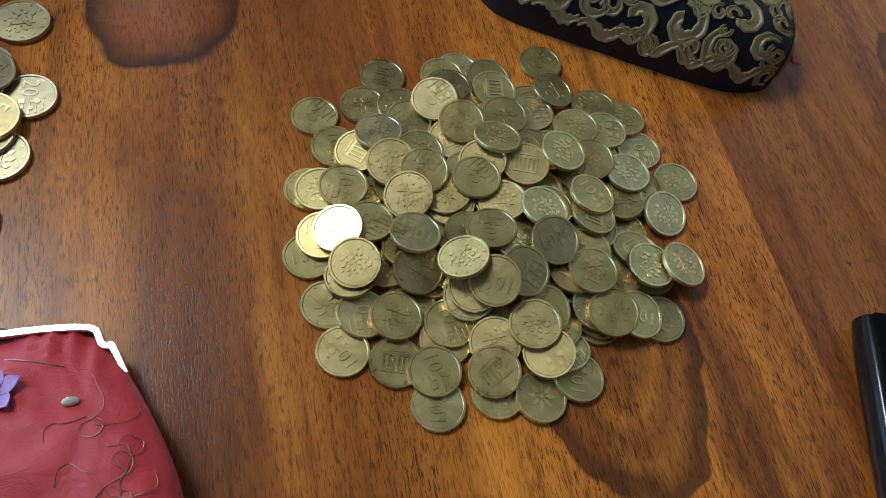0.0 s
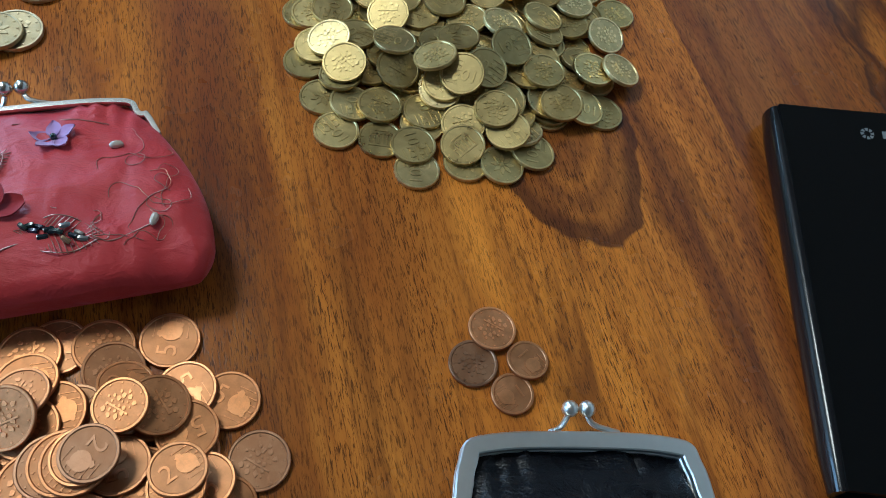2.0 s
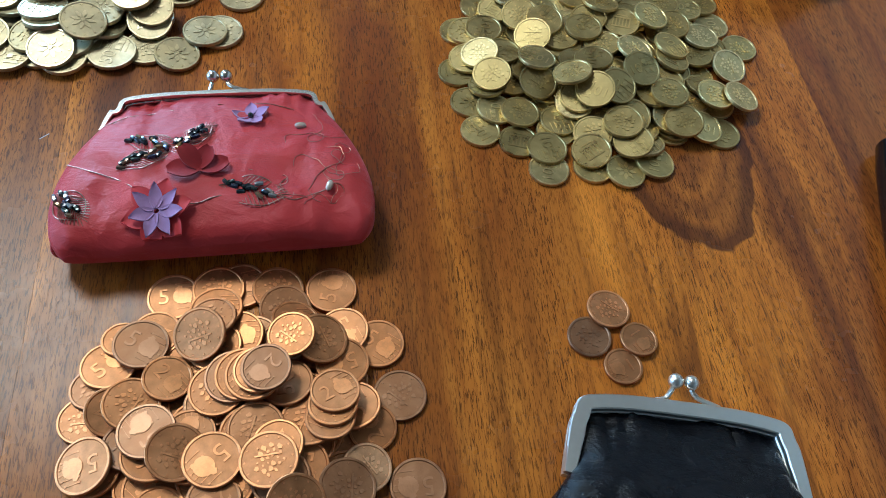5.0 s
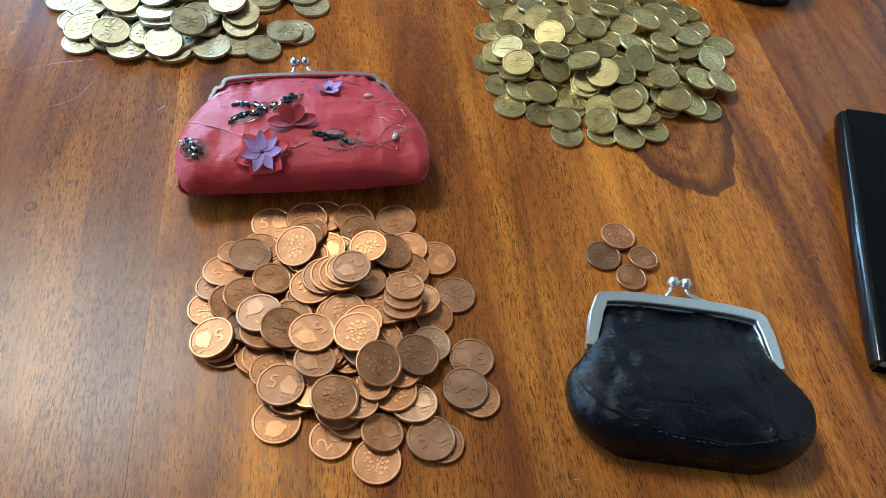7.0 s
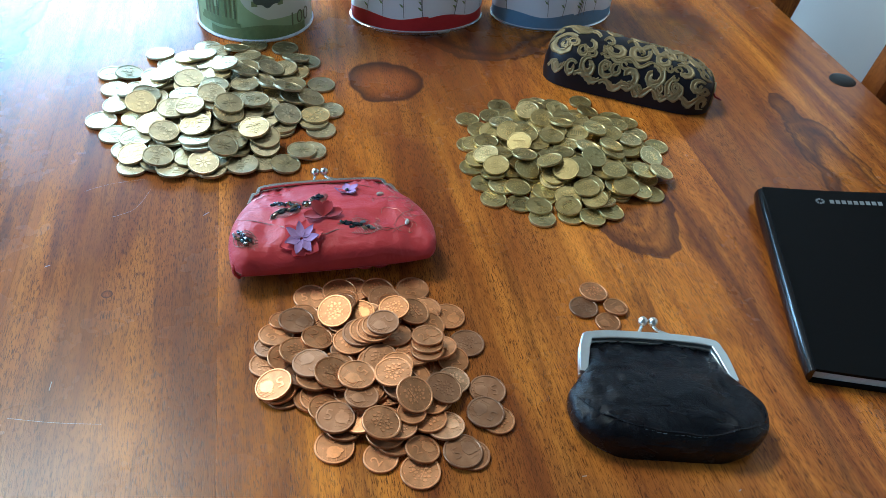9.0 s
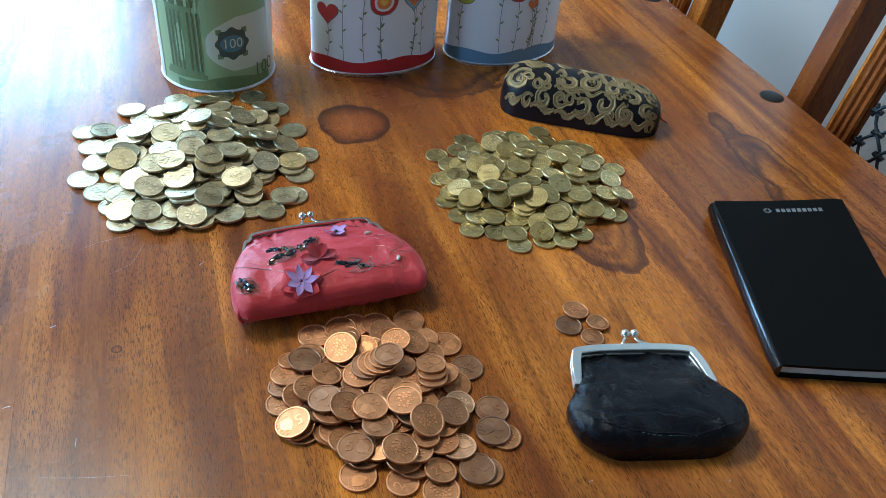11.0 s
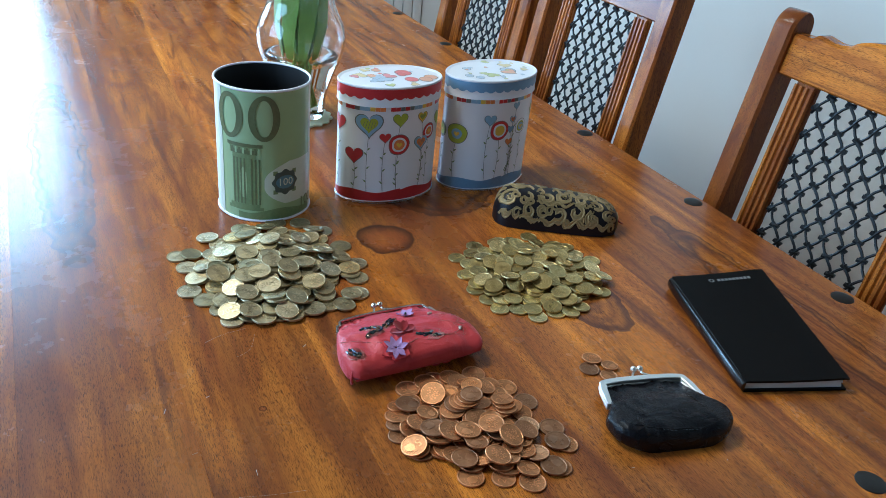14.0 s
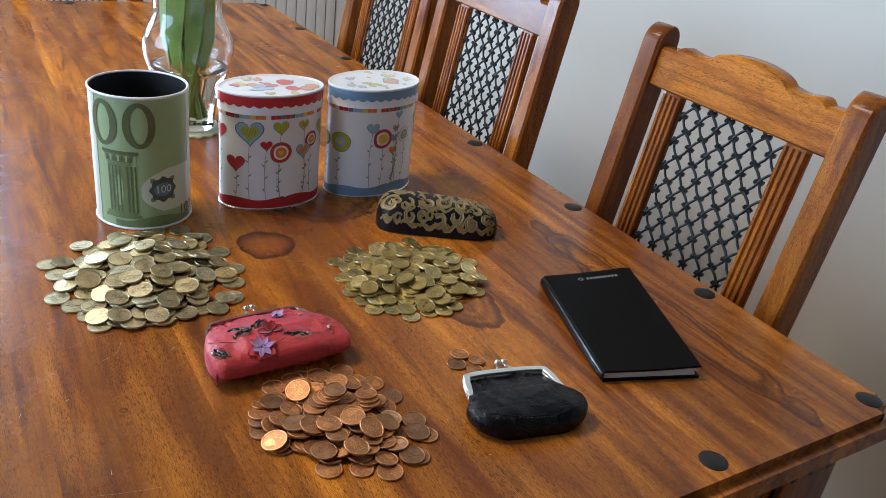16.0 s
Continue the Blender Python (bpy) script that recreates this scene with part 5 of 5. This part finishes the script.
def heap_of(name, rim, places, centre, half, layers, spread, kinds, weights, seed, label, group, fill_seed=3):
    """The rim's coins lie on the table first, then a core of loose layers that grow smaller, then those that show on top."""
    h = Heap(*centre)
    rnd, fill = random.Random(seed), random.Random(fill_seed)
    pitch = 2.05 * kinds[0][1]

    def drop(x, y):
        lay(h, x, y, rnd.choices(kinds, weights)[0], rnd, label, group, None, name)
    for x, y in rim:
        drop(x / 1000, y / 1000)
    for j in range(layers):
        reach, turn = spread * (1 - j / layers), 0.7 * j
        for row in range(-6, 7):
            for col in range(-6, 7):
                u, v = (col + 0.5 * (row % 2)) * pitch, row * 0.866 * pitch
                x, y = u * math.cos(turn) - v * math.sin(turn), u * math.sin(turn) + v * math.cos(turn)
                if math.hypot(x / half[0], y / half[1]) < reach:
                    drop(centre[0] + x + fill.uniform(-0.002, 0.002), centre[1] + y + fill.uniform(-0.002, 0.002))
    for x, y in places:
        drop(x / 1000, y / 1000)


TEN = [(coin_mesh("ten_cents", 0.0099, 0.0019, M_GOLD, f, True, d), 0.0099, 0.0019) for f, d in (("value", "10"), ("gate", ""), ("crest", ""), ("bloom", ""))]
FIFTY = [(coin_mesh("large_cents", r, 0.0022, M_BRASS, f, True, d), r, 0.0022) for r, f, d in ((0.0118, "value", "50"), (0.0118, "crest", ""), (0.0111, "value", "20"), (0.0111, "bloom", ""))]
CENTS = [(coin_mesh("small_cents", r, 0.0017, M_COPPER, f, False, d), r, 0.0017) for r, f, d in ((0.0106, "value", "5"), (0.0106, "crest", ""), (0.0094, "value", "2"), (0.0094, "crest", ""), (0.0081, "value", "1"))]

GOLD_LOW = [(-48, 223), (-16, 242), (58, 244), (-42, 206), (89, 191), (100, 173), (87, 208), (-55, 187), (-59, 157), (-55, 136), (-52, 117), (-34, 110), (-22, 92), (0, 93), (15, 89), (31, 94), (71, 112), (45, 115), (18, 243), (28, 104), (10, 239), (31, 237), (75, 216), (82, 172), (74, 132), (-27, 227), (-11, 222)]
GOLD_MID = [(-33, 201), (-51, 185), (58, 226), (30, 226), (74, 200), (69, 141), (61, 114), (3, 111), (-53, 164), (-35, 166), (-43, 130), (24, 120), (-21, 104), (0, 100), (21, 103), (-24, 207), (-42, 184), (10, 229), (61, 202), (77, 177), (88, 157), (50, 115), (71, 132), (85, 131), (-31, 127), (-47, 164), (-45, 145)]
GOLD_TOP = [(18, 114), (2, 221), (11, 208), (31, 211), (-9, 196), (33, 160), (54, 157), (62, 184), (49, 187), (39, 134), (46, 132), (-22, 191), (-10, 184), (-43, 148), (-20, 143), (-3, 130), (-1, 132), (18, 134), (-18, 174), (10, 178), (23, 196), (10, 153), (-19, 156), (33, 145), (56, 166), (6, 131), (-4, 141)]
COPPER_LOW = [(-127, 31), (-109, 5), (-102, -18), (-98, -54), (-97, -75), (-116, -95), (-145, -101), (-164, -90), (-187, -80), (-220, -20), (-217, -8), (-213, 1), (-209, 12), (-191, 31), (-164, 35), (-211, -42), (-196, -47), (-123, 11), (-143, -42), (-155, -81), (-129, -55), (-131, -36), (-214, -40), (-173, 33), (-149, 32), (-146, 22), (-121, -93), (-142, -89), (-103, -70), (-127, -76), (-160, -77), (-210, -18)]
COPPER_TOP = [(-216, -39), (-196, 14), (-201, 8), (-173, 22), (-142, 15), (-132, 5), (-129, -29), (-185, -65), (-170, -56), (-124, -54), (-159, -72), (-162, -75), (-202, -17), (-174, 17), (-178, 9), (-143, 6), (-128, -24), (-195, -29), (-184, -38), (-148, -38), (-171, -14), (-165, -10), (-161, -10), (-157, -11), (-155, -10), (-152, -10), (-190, -7), (-127, -19), (-151, -44), (-142, -60), (-171, -42)]
BRASS_LOW = [(-335, 239), (-329, 285), (-313, 198), (-307, 177), (-242, 175), (-264, 174), (-214, 176), (-199, 170), (-179, 187), (-169, 215), (-159, 243), (-163, 284), (-334, 310), (-291, 179), (-279, 170), (-230, 171), (-252, 167), (-172, 323), (-183, 305), (-190, 349), (-217, 356), (-257, 352), (-323, 219)]
BRASS_MID = [(-324, 257), (-320, 309), (-297, 341), (-307, 208), (-307, 187), (-289, 180), (-267, 180), (-257, 169), (-188, 255), (-186, 185), (-213, 190), (-174, 225), (-204, 300), (-182, 323), (-314, 270), (-302, 260), (-296, 220), (-286, 207), (-261, 187), (-243, 184), (-212, 196), (-194, 229), (-174, 254)]
BRASS_TOP = [(-172, 231), (-205, 266), (-192, 260), (-297, 280), (-290, 288), (-272, 323), (-305, 247), (-280, 232), (-263, 194), (-239, 223), (-220, 202), (-219, 240), (-223, 325), (-232, 343), (-263, 210), (-267, 230), (-251, 245), (-238, 231), (-253, 303), (-226, 287), (-260, 321), (-241, 290)]

heap_of("golden_coin", GOLD_LOW, GOLD_MID + GOLD_TOP, (0.017, 0.168), (0.072, 0.075), 6, 0.92, TEN, (4, 1, 5, 1), 31, "worn golden ten-cent coin in a loose heap on the table", "heap of golden coins")
heap_of("copper_coin", COPPER_LOW, COPPER_TOP, (-0.158, -0.031), (0.059, 0.064), 6, 0.90, CENTS, (4, 4, 2, 2, 0.3), 32, "worn copper cent coin in a loose heap on the table", "heap of copper coins")
heap_of("brass_coin", BRASS_LOW, BRASS_MID + BRASS_TOP, (-0.249, 0.26), (0.084, 0.091), 8, 0.96, FIFTY, (3, 3, 2, 2), 33, "large brass-coloured cent coin in a wide heap on the table", "heap of large brass coins")
four = Heap(0.0, 0.0, 0.06)
rf = random.Random(2)
for x, y, kind, turn, label in ((-0.0207, 0.0028, CENTS[3], 20, "brown two-cent coin lying flat beside three others"), (-0.0092, -0.0115, CENTS[4], 200, "brown one-cent coin partly under another"),
                                (-0.0100, 0.0150, CENTS[3], 80, "brown two-cent coin leaning on its neighbour"), (0.0, 0.0, CENTS[4], -60, "bright copper one-cent coin on top")):
    lay(four, x, y, kind, rf, label, "four small coins by the purse", turn)
